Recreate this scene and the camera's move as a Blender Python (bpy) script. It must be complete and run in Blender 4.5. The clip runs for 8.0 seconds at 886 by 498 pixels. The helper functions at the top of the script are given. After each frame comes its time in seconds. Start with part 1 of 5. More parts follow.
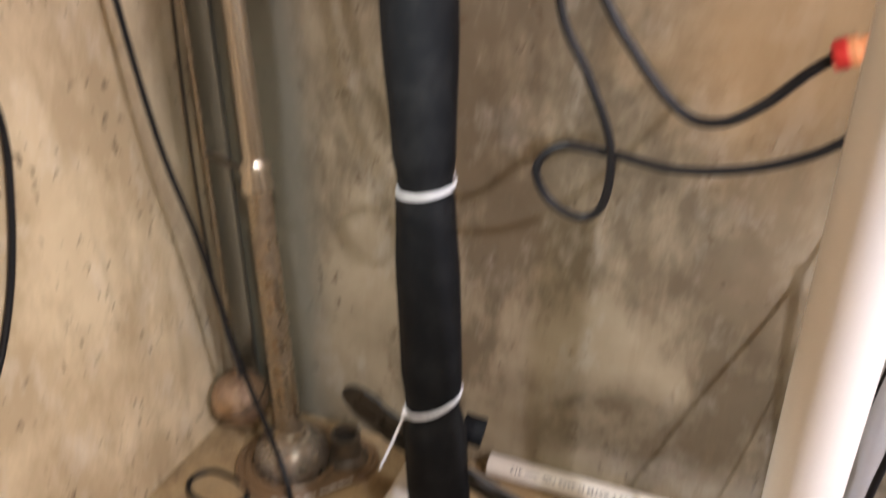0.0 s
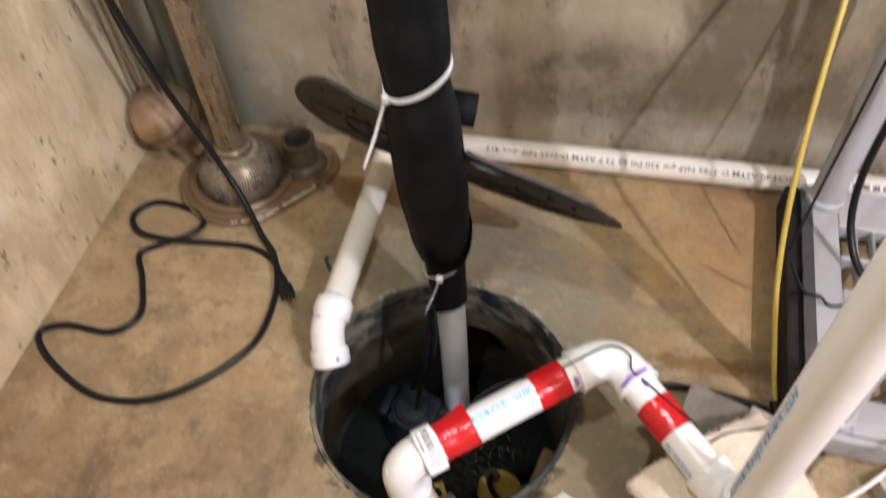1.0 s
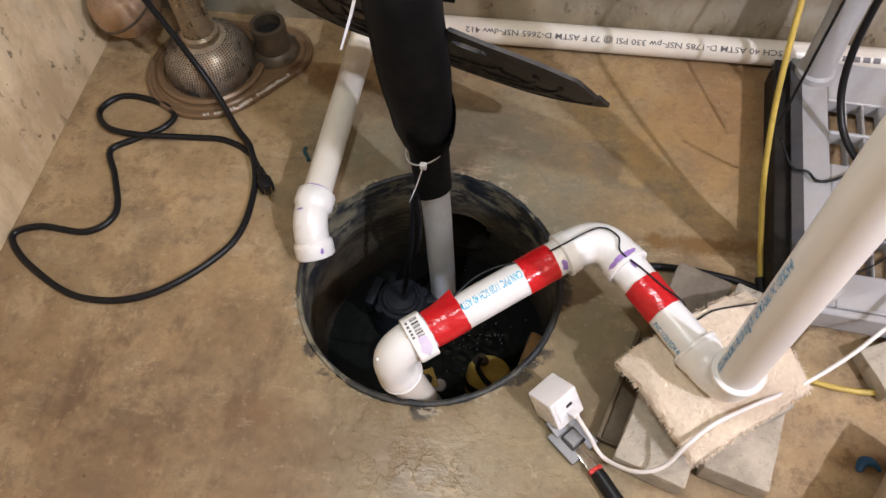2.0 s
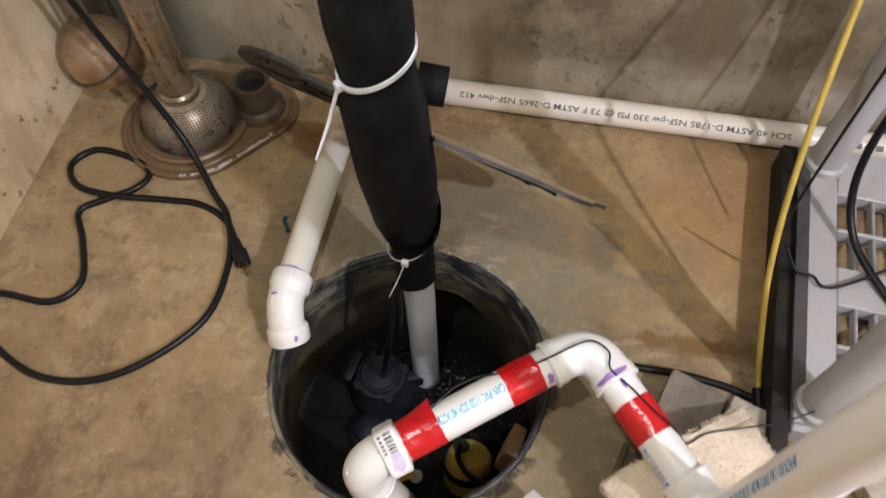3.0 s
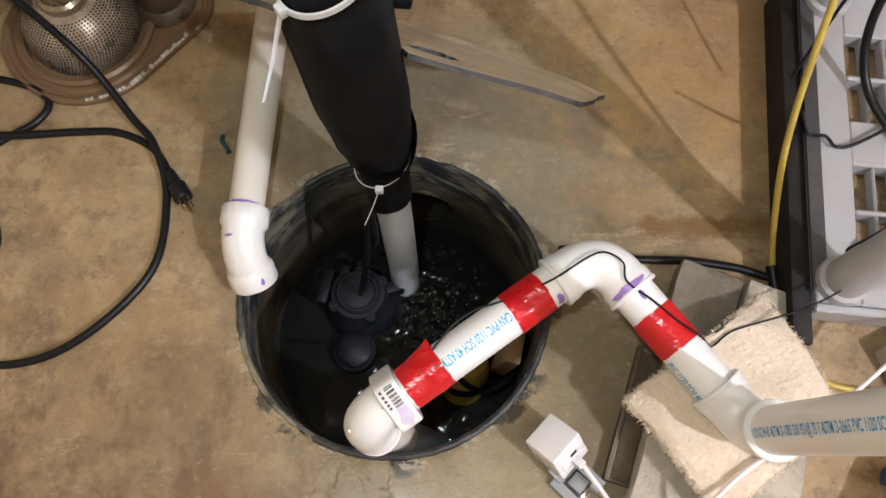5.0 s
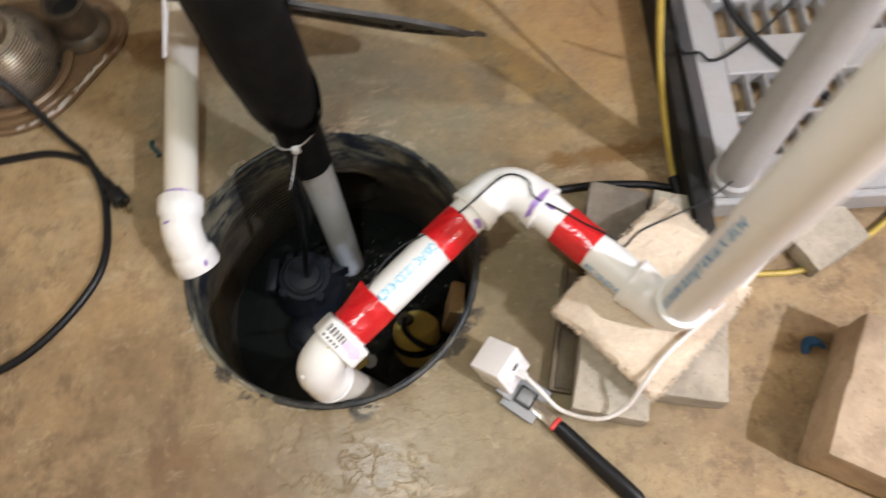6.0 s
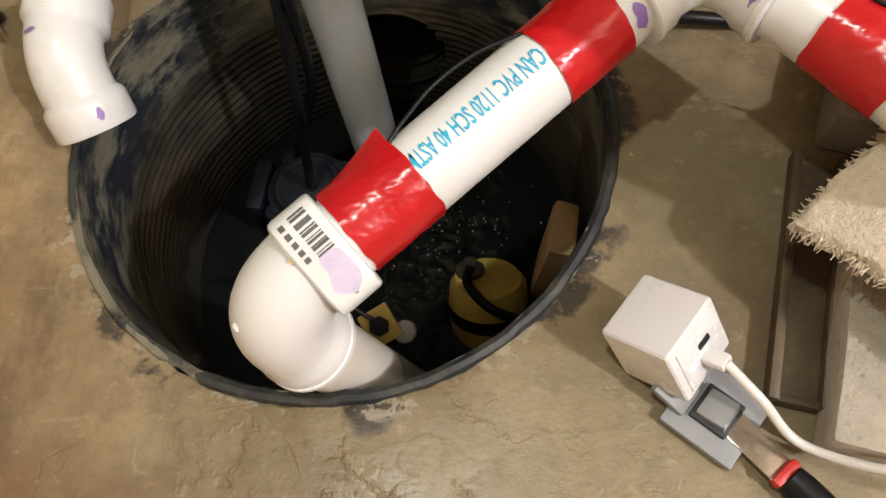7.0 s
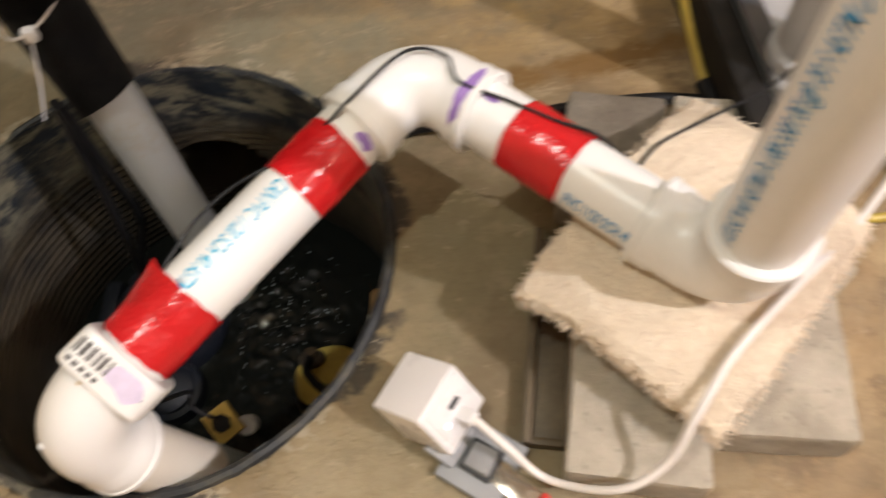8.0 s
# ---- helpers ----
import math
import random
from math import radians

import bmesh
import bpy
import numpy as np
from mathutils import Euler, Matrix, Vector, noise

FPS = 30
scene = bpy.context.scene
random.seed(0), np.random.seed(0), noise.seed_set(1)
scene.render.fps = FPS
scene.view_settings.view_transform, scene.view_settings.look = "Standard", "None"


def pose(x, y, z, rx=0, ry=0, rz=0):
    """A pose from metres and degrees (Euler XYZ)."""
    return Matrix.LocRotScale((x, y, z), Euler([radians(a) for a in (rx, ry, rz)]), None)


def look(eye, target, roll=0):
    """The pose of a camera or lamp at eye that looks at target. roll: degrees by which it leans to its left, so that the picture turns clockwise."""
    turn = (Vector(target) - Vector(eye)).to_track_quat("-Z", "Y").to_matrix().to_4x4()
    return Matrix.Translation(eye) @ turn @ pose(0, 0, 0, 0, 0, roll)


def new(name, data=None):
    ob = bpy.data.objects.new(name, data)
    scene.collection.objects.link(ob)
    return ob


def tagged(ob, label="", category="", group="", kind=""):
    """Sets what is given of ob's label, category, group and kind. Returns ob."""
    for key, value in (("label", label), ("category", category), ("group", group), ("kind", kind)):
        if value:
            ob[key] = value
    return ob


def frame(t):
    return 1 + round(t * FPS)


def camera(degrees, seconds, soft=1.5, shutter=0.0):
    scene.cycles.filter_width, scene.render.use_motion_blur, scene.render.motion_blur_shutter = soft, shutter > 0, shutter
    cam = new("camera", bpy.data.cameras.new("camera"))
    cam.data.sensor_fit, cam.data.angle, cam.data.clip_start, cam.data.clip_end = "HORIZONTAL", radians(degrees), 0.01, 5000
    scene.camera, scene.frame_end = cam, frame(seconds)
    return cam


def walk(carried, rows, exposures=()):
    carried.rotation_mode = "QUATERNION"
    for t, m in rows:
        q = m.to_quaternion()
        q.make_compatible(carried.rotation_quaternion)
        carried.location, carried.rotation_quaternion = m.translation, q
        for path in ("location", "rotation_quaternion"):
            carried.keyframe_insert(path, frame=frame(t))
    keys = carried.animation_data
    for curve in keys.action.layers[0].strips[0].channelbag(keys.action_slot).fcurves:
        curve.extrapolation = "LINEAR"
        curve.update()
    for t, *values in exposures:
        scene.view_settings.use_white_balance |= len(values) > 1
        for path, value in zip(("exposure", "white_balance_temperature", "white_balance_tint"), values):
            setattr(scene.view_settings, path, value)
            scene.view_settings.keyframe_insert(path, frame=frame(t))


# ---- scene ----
cam = camera(59.1, 8.0, shutter=0.5)
PATH = [
    (0, (0.314, -0.74, 1.295), (-0.315, 0.905, 0.348), 0.3),
    (0.1, (0.311, -0.736, 1.277), (-0.325, 0.852, 0.241), 0.4),
    (0.3, (0.259, -0.715, 1.253), (-0.284, 0.821, 0.093), 0.2),
    (0.5, (0.2, -0.669, 1.209), (-0.251, 0.801, -0.07), -1.6),
    (0.7, (0.17, -0.639, 1.172), (-0.22, 0.715, -0.248), -3.8),
    (1, (0.172, -0.617, 1.145), (-0.131, 0.609, -0.406), -3.8),
    (1.2, (0.167, -0.604, 1.121), (-0.108, 0.522, -0.509), -3.8),
    (2.3, (0.16, -0.614, 1.118), (-0.042, 0.401, -0.593), -3.7),
    (2.5, (0.16, -0.583, 1.142), (-0.038, 0.457, -0.555), -2.8),
    (3, (0.153, -0.438, 1.138), (-0.053, 0.556, -0.585), -1.5),
    (3.5, (0.093, -0.29, 1.061), (0.039, 0.417, -0.809), -0.2),
    (4, (0.078, -0.273, 1.053), (0.071, 0.333, -0.853), 1.9),
    (5.5, (0.074, -0.296, 1.055), (0.071, 0.339, -0.842), -0.1),
    (6, (0.131, -0.437, 1.078), (0.196, 0.299, -0.78), -2.6),
    (6.1, (0.147, -0.458, 1.04), (0.202, 0.353, -0.788), -4.8),
    (6.3, (0.142, -0.434, 0.906), (0.215, 0.461, -0.881), -4.0),
    (6.5, (0.139, -0.362, 0.718), (0.206, 0.512, -1.08), -2.0),
    (7, (0.115, -0.342, 0.521), (-0.002, 0.455, -1.31), -11.8),
    (7.5, (0.155, -0.34, 0.564), (0.052, 0.51, -1.244), -11.4),
    (8, (0.235, -0.381, 0.599), (0.302, 0.567, -1.161), -7.7),
]
walk(cam, [(t, look(eye, target, roll)) for t, eye, target, roll in PATH],
     [(0, 0.0, 6500, 10), (0.5, 0.08, 6250, 9), (1.0, 0.2, 6200, 9), (2.5, -0.12, 6250, 8), (3.5, -0.02, 6300, 6), (5.5, 0.0, 6300, 6), (6.0, 0.12, 6250, 4), (6.5, 0.12, 6500, 4),
      (7.0, -0.05, 6800, 3), (7.5, -0.1, 7000, 7), (8.0, 0.0, 7000, 7)])

# ---------------------------------------------------------------- light
world = bpy.data.worlds.new("basement_air")
world.use_nodes = True
world.node_tree.nodes["Background"].inputs["Color"].default_value = (1.0, 0.86, 0.68, 1)
world.node_tree.nodes["Background"].inputs["Strength"].default_value = 0.04
scene.world = world


def lamp(name, kind, where, target, colour, watts, size):
    data = bpy.data.lights.new(name, kind)
    data.color, data.energy, data.shadow_soft_size = colour, watts, size
    ob = new(name, data)
    ob.matrix_world = look(where, target)
    return ob


BULB = (1.73, -1.18, 2.10)
lamp("ceiling_bulb_light", "POINT", BULB, (0, 0, 0), (0.985, 0.975, 1.14), 182, 0.03)
# fill lamp without a known source, added to brighten the west wall
lamp("added_fill_light", "POINT", (2.30, -0.45, 1.75), (0, 0, 0), (0.985, 0.95, 1.11), 30, 0.05)
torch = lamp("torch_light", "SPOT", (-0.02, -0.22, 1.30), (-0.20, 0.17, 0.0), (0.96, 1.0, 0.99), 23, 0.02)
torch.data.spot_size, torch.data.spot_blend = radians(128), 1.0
scene.view_settings.exposure = 0.0


# ---------------------------------------------------------------- materials
class Nodes:
    def __init__(self, name):
        self.m = bpy.data.materials.new(name)
        self.m.use_nodes = True
        self.t = self.m.node_tree
        self.b = self.t.nodes["Principled BSDF"]
        self.co = self.t.nodes.new("ShaderNodeTexCoord").outputs["Object"]

    def link(self, a, b):
        self.t.links.new(a, b)

    def noise(self, scale, detail=4.0, rough=0.6, stretch=None, offset=(0, 0, 0)):
        n = self.t.nodes.new("ShaderNodeTexNoise")
        n.inputs["Scale"].default_value, n.inputs["Detail"].default_value = scale, detail
        n.inputs["Roughness"].default_value = rough
        mp = self.t.nodes.new("ShaderNodeMapping")
        mp.inputs["Scale"].default_value = stretch or (1, 1, 1)
        mp.inputs["Location"].default_value = offset
        self.link(self.co, mp.inputs["Vector"])
        self.link(mp.outputs["Vector"], n.inputs["Vector"])
        return n.outputs["Fac"]

    def voronoi(self, scale, feature="F1", warp=None):
        n = self.t.nodes.new("ShaderNodeTexVoronoi")
        n.feature = feature
        n.inputs["Scale"].default_value = scale
        src = self.co
        if warp is not None:
            w = self.t.nodes.new("ShaderNodeMixRGB")
            w.blend_type = "ADD"
            w.inputs["Fac"].default_value = warp
            self.link(self.co, w.inputs["Color1"])
            nn = self.t.nodes.new("ShaderNodeTexNoise")
            nn.inputs["Scale"].default_value = 9
            self.link(self.co, nn.inputs["Vector"])
            self.link(nn.outputs["Color"], w.inputs["Color2"])
            src = w.outputs["Color"]
        self.link(src, n.inputs["Vector"])
        return n.outputs["Distance"]

    def ramp(self, fac, stops):
        r = self.t.nodes.new("ShaderNodeValToRGB")
        e = r.color_ramp.elements
        while len(e) < len(stops):
            e.new(0.5)
        for el, (p, c) in zip(e, stops):
            el.position = p
            el.color = (*c, 1) if isinstance(c, tuple) else (c, c, c, 1)
        self.link(fac, r.inputs["Fac"])
        return r.outputs["Color"]

    def mix(self, fac, a, b, blend="MIX"):
        n = self.t.nodes.new("ShaderNodeMixRGB")
        n.blend_type = blend
        for socket, v in ((n.inputs["Fac"], fac), (n.inputs["Color1"], a), (n.inputs["Color2"], b)):
            if isinstance(v, (int, float)):
                socket.default_value = v if socket.name == "Fac" else (v, v, v, 1)
            elif isinstance(v, tuple):
                socket.default_value = (*v, 1)
            else:
                self.link(v, socket)
        return n.outputs["Color"]

    def math(self, op, a, b=0.0, clamp=False):
        n = self.t.nodes.new("ShaderNodeMath")
        n.operation, n.use_clamp = op, clamp
        for i, v in enumerate((a, b)):
            if isinstance(v, (int, float)):
                n.inputs[i].default_value = v
            else:
                self.link(v, n.inputs[i])
        return n.outputs["Value"]

    def patch(self, x, y, z, sx, sy, sz, edge=0.5, wobble=0.35, scale=14.0):
        """A stain of its own shape: 1 inside an uneven ellipsoid, 0 outside."""
        mp = self.t.nodes.new("ShaderNodeMapping")
        mp.vector_type = "POINT"
        mp.inputs["Location"].default_value = (-x / sx, -y / sy, -z / sz)
        mp.inputs["Scale"].default_value = (1 / sx, 1 / sy, 1 / sz)
        self.link(self.co, mp.inputs["Vector"])
        ln = self.t.nodes.new("ShaderNodeVectorMath")
        ln.operation = "LENGTH"
        self.link(mp.outputs["Vector"], ln.inputs[0])
        d = self.math("ADD", ln.outputs["Value"], self.math("MULTIPLY", self.math("SUBTRACT", self.noise(scale, 5), 0.5), wobble * 3))
        r = self.t.nodes.new("ShaderNodeMapRange")
        r.inputs["From Min"].default_value, r.inputs["From Max"].default_value = 1.0 - edge, 1.0 + edge * 0.3
        r.inputs["To Min"].default_value, r.inputs["To Max"].default_value = 1.0, 0.0
        self.link(d, r.inputs["Value"])
        return r.outputs["Result"]

    def bump(self, height, strength=0.3, distance=0.002):
        n = self.t.nodes.new("ShaderNodeBump")
        n.inputs["Strength"].default_value, n.inputs["Distance"].default_value = strength, distance
        self.link(height, n.inputs["Height"])
        if self.b.inputs["Normal"].is_linked:
            self.link(self.b.inputs["Normal"].links[0].from_socket, n.inputs["Normal"])
        self.link(n.outputs["Normal"], self.b.inputs["Normal"])

    def done(self, colour, rough=0.6, metal=0.0):
        for key, v in (("Base Color", colour), ("Roughness", rough), ("Metallic", metal)):
            if isinstance(v, tuple):
                self.b.inputs[key].default_value = (*v, 1)
            elif isinstance(v, (int, float)):
                self.b.inputs[key].default_value = v
            else:
                self.link(v, self.b.inputs[key])
        return self.m


def simple(name, colour, rough=0.5, metal=0.0, vary=0.12, scale=40.0, bump=0.0, dirt=None, dirt_amount=0.4, dirt_scale=18.0):
    """A plain surface with fine grain and, if given, a coarse film of dirt."""
    n = Nodes(name)
    c = n.mix(n.noise(scale), tuple(v * (1 - vary) for v in colour), tuple(min(1, v * (1 + vary)) for v in colour))
    if dirt:
        c = n.mix(n.math("MULTIPLY", n.ramp(n.noise(dirt_scale, 6, 0.7), [(0.45, 0.0), (0.75, 1.0)]), dirt_amount), c, dirt)
    if bump:
        n.bump(n.noise(scale * 2, 5), bump, 0.001)
    r = n.math("ADD", rough - 0.06, n.math("MULTIPLY", n.noise(scale * 0.6), 0.12))
    return n.done(c, r, metal)


def make_floor():
    n = Nodes("concrete_floor")
    c = n.mix(n.ramp(n.noise(2.2, 5, 0.6), [(0.3, 0.0), (0.7, 1.0)]), (0.205, 0.132, 0.064), (0.39, 0.275, 0.142))
    c = n.mix(n.math("MULTIPLY", n.ramp(n.noise(9, 7, 0.72), [(0.49, 0.0), (0.57, 1.0)]), 0.6), c, (0.45, 0.335, 0.185))
    c = n.mix(n.math("MULTIPLY", n.ramp(n.noise(26, 6, 0.75, None, (3, 1, 0)), [(0.50, 0.0), (0.62, 1.0)]), 0.75), c, (0.158, 0.098, 0.052))
    # damp greenish-grey patch behind and beside the pit
    damp_and_shade = n.math("MULTIPLY", n.patch(0.06, 0.19, 0, 0.40, 0.27, 1, 0.5, 0.3, 7), 0.9)
    c = n.mix(damp_and_shade, c, (0.185, 0.170, 0.115))
    c = n.mix(n.math("MULTIPLY", n.patch(0.30, -0.09, 0, 0.12, 0.20, 1, 0.5, 0.3, 9), 0.9), c, (0.150, 0.118, 0.058))
    c = n.mix(n.math("MULTIPLY", n.patch(0.10, -0.28, 0, 0.40, 0.27, 1, 0.7, 0.35, 7), 0.75), c, (0.235, 0.196, 0.112))
    c = n.mix(n.math("MULTIPLY", n.ramp(n.noise(13, 7, 0.72, None, (9, 3, 0)), [(0.50, 0.0), (0.63, 1.0)]), 0.40), c, (0.33, 0.265, 0.165))
    c = n.mix(n.math("MULTIPLY", n.ramp(n.noise(4.5, 6, 0.66, None, (1, 8, 0)), [(0.50, 0.0), (0.60, 1.0)]), 0.5), c, (0.15, 0.098, 0.05))
    grime = n.math("MULTIPLY", n.patch(-0.38, -0.42, 0, 0.50, 0.32, 1, 0.9, 0.5, 5), n.ramp(n.noise(11, 6, 0.7, None, (5, 5, 0)), [(0.38, 0.25), (0.62, 0.8)]))
    c = n.mix(grime, c, (0.170, 0.108, 0.056))
    ochre = n.math("MULTIPLY", n.patch(0.40, 0.32, 0, 0.24, 0.24, 1, 0.7, 0.4, 8), n.ramp(n.noise(16, 7, 0.72, None, (6, 2, 0)), [(0.42, 0.1), (0.58, 0.85)]))
    c = n.mix(ochre, c, (0.40, 0.265, 0.105))
    dry = n.math("MULTIPLY", n.patch(-0.42, 0.10, 0, 0.34, 0.40, 1, 0.8, 0.4, 6), n.ramp(n.noise(7, 6, 0.7, None, (2, 2, 0)), [(0.42, 0.0), (0.60, 0.6)]))
    c = n.mix(dry, c, (0.43, 0.29, 0.14))
    smear = n.math("MULTIPLY", n.patch(-0.40, -0.25, 0, 0.42, 0.30, 1, 0.8, 0.4, 6), n.ramp(n.noise(7, 7, 0.7, (1.6, 0.7, 1), (7, 1, 3)), [(0.54, 0.0), (0.62, 0.75)]))
    c = n.mix(smear, c, (0.130, 0.080, 0.042))
    # rust line and rusty corner
    c = n.mix(n.math("MULTIPLY", n.patch(0.46, 0.115, 0, 0.13, 0.017, 1, 0.5, 1.0, 26), 0.95), c, (0.165, 0.088, 0.022))
    c = n.mix(n.math("MULTIPLY", n.patch(0.50, 0.40, 0, 0.20, 0.18, 1, 0.8, 0.4, 12), 0.5), c, (0.28, 0.14, 0.055))
    c = n.mix(n.math("MULTIPLY", n.patch(-0.22, -0.27, 0, 0.075, 0.035, 1, 0.9, 0.9, 30), 0.5), c, (0.17, 0.085, 0.036))
    c = n.mix(n.math("MULTIPLY", n.patch(-0.40, -0.30, 0, 0.16, 0.06, 1, 0.9, 1.3, 34), 0.55), c, (0.10, 0.06, 0.03))
    # black smears of liner and pale patching round the pit
    mp = n.t.nodes.new("ShaderNodeVectorMath")
    mp.operation = "DISTANCE"
    mp.inputs[1].default_value = (0.003, -0.007, 0.0)
    n.link(n.co, mp.inputs[0])
    near = n.t.nodes.new("ShaderNodeMapRange")
    near.inputs["From Min"].default_value, near.inputs["From Max"].default_value = 0.252, 0.214
    n.link(mp.outputs["Value"], near.inputs["Value"])
    ragged = n.math("MULTIPLY", near.outputs["Result"], n.ramp(n.noise(8, 6, 0.66), [(0.46, 0.0), (0.60, 1.0)]), True)
    c = n.mix(n.ramp(ragged, [(0.22, 0.0), (0.42, 0.85)]), c, (0.022, 0.021, 0.020))
    pale = n.math("MULTIPLY", near.outputs["Result"], n.ramp(n.noise(19, 6, 0.7, None, (4, 4, 2)), [(0.50, 0.0), (0.60, 1.0)]), True)
    c = n.mix(n.ramp(pale, [(0.45, 0.0), (0.6, 0.8)]), c, (0.36, 0.31, 0.22))
    # specks, scuffs, hairline cracks
    specks = n.ramp(n.voronoi(30), [(0.05, 1.0), (0.085, 0.0)])
    c = n.mix(n.math("MULTIPLY", specks, n.ramp(n.noise(6), [(0.5, 0.0), (0.62, 0.8)])), c, (0.085, 0.05, 0.025))
    scuff = n.ramp(n.noise(5, 7, 0.8, (1, 3, 1), (5, 2, 0)), [(0.58, 0.0), (0.64, 1.0)])
    c = n.mix(n.math("MULTIPLY", scuff, 0.35), c, (0.50, 0.40, 0.26))
    c = n.mix(n.math("MULTIPLY", n.ramp(n.noise(75, 6, 0.75, None, (2, 9, 0)), [(0.46, 0.0), (0.64, 1.0)]), 0.24), c, (0.13, 0.085, 0.045))
    c = n.mix(n.math("MULTIPLY", n.ramp(n.noise(48, 5, 0.7, None, (8, 1, 0)), [(0.60, 0.0), (0.68, 1.0)]), 0.3), c, (0.50, 0.40, 0.27))
    rusty = n.math("MULTIPLY", n.patch(-0.25, -0.36, 0, 0.22, 0.12, 1, 0.9, 0.6, 9), n.ramp(n.noise(20, 5, 0.7), [(0.45, 0.2), (0.6, 0.8)]))
    c = n.mix(n.math("MULTIPLY", rusty, 0.35), c, (0.19, 0.115, 0.056))
    edge = n.math("ADD", n.voronoi(8.5, "DISTANCE_TO_EDGE", 0.06), n.math("MULTIPLY", n.ramp(n.noise(9, 3), [(0.42, 0.0), (0.58, 1.0)]), 0.05))
    crack = n.math("MULTIPLY", n.ramp(edge, [(0.0, 1.0), (0.007, 0.0)]), n.patch(0.02, -0.31, 0, 0.42, 0.15, 1, 0.6, 0.6, 9))
    c = n.mix(n.math("MULTIPLY", crack, 0.07), c, (0.07, 0.045, 0.025))
    wet = n.patch(0.04, -0.31, 0, 0.24, 0.13, 1, 0.9, 0.3, 10)
    rough = n.math("SUBTRACT", n.math("ADD", 0.55, n.math("MULTIPLY", n.noise(18, 6), 0.25)), n.math("MULTIPLY", wet, 0.44))
    # flaked skim coat in front of the pit: thin terraces with broken edges
    flake = n.ramp(n.noise(6.5, 7, 0.62, None, (4, 7, 0)), [(0.40, 0.0), (0.425, 0.4), (0.50, 0.45), (0.52, 0.8), (0.60, 0.85), (0.615, 1.0)])
    flaky = n.patch(-0.02, -0.36, 0, 0.55, 0.20, 1, 0.6, 0.4, 8)
    n.bump(n.math("MULTIPLY", flake, flaky), 0.6, 0.0032)
    n.bump(n.noise(7, 3, 0.5), 0.3, 0.006)
    n.bump(n.noise(19, 6, 0.66, (1, 1.8, 1), (3, 3, 0)), 0.5, 0.004)
    n.bump(n.noise(70, 6, 0.7), 0.3, 0.0016)
    n.bump(n.math("MULTIPLY", crack, -1.0), 0.3, 0.002)
    return n.done(c, n.math("MAXIMUM", rough, 0.14))


def make_wall(name, low, high, stain, chalk_and_lit):
    n = Nodes(name)
    c = n.mix(n.ramp(n.noise(2.6, 6, 0.65), [(0.32, 0.0), (0.68, 1.0)]), low, high)
    c = n.mix(n.math("MULTIPLY", n.ramp(n.noise(4.5, 7, 0.7, (1, 1, 0.45), (2, 0, 1)), [(0.46, 0.0), (0.58, 1.0)]), 0.8), c, stain)
    c = n.mix(n.math("MULTIPLY", n.ramp(n.noise(11, 6, 0.7, (1, 1, 0.5), (7, 3, 1)), [(0.54, 0.0), (0.66, 1.0)]), 0.4), c, chalk_and_lit)
    pit = n.math("MULTIPLY", n.ramp(n.noise(52, 3, 0.6, (1, 1, 0.7), (1, 2, 3)), [(0.61, 0.0), (0.66, 1.0)]), n.ramp(n.noise(8, 3, 0.6, None, (1, 5, 2)), [(0.47, 0.0), (0.58, 1.0)]))
    c = n.mix(n.math("MULTIPLY", pit, 0.8), c, (0.13, 0.09, 0.05))
    # pale strip at the wall foot: the lit band below the shadow, as colour
    foot = n.patch(0.55, 0.565, 0.11, 0.50, 0.3, 0.055, 0.8, 0.5, 12)
    c = n.mix(n.math("MULTIPLY", foot, 0.45), c, chalk_and_lit)
    # corner colour greyed to paint the riser's shade, dark mottling, ochre area higher up
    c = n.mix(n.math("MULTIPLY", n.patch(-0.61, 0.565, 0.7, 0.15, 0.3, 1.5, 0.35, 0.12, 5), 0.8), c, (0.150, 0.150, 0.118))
    dark_mottle = n.math("MULTIPLY", n.patch(0.14, 0.565, 0.86, 0.26, 0.3, 0.24, 0.9, 0.6, 6), n.ramp(n.noise(17, 7, 0.72, None, (3, 3, 6)), [(0.42, 0.0), (0.60, 0.9)]))
    c = n.mix(dark_mottle, c, (0.085, 0.068, 0.040))
    c = n.mix(n.math("MULTIPLY", n.patch(0.42, 0.565, 1.02, 0.26, 0.3, 0.26, 0.7, 0.35, 6), 0.65), c, (0.40, 0.265, 0.125))
    # paler tan area puts the lit stretch of wall into the colour
    c = n.mix(n.math("MULTIPLY", n.patch(0.70, 0.565, 0.66, 0.36, 0.3, 0.20, 0.6, 0.35, 5), 0.7), c, (0.47, 0.375, 0.245))
    # brown patch low on the wall paints the shadow cast there
    damp_and_shade = n.math("MULTIPLY", n.patch(0.24, 0.565, 0.20, 0.34, 0.3, 0.13, 0.6, 0.4, 7), n.ramp(n.noise(12, 6, 0.7, None, (8, 3, 2)), [(0.36, 0.35), (0.58, 0.95)]))
    c = n.mix(damp_and_shade, c, (0.120, 0.090, 0.052))
    streak = n.ramp(n.noise(16, 5, 0.7, (1, 1, 0.12), (4, 4, 0)), [(0.56, 0.0), (0.74, 1.0)])
    c = n.mix(n.math("MULTIPLY", streak, 0.4), c, (0.20, 0.145, 0.08))
    n.bump(n.noise(9, 6, 0.6), 0.3, 0.006)
    n.bump(n.noise(60, 6, 0.7), 0.3, 0.0015)
    n.bump(n.math("MULTIPLY", pit, -1.0), 0.7, 0.003)
    return n.done(c, n.math("ADD", 0.62, n.math("MULTIPLY", n.noise(22), 0.25)))


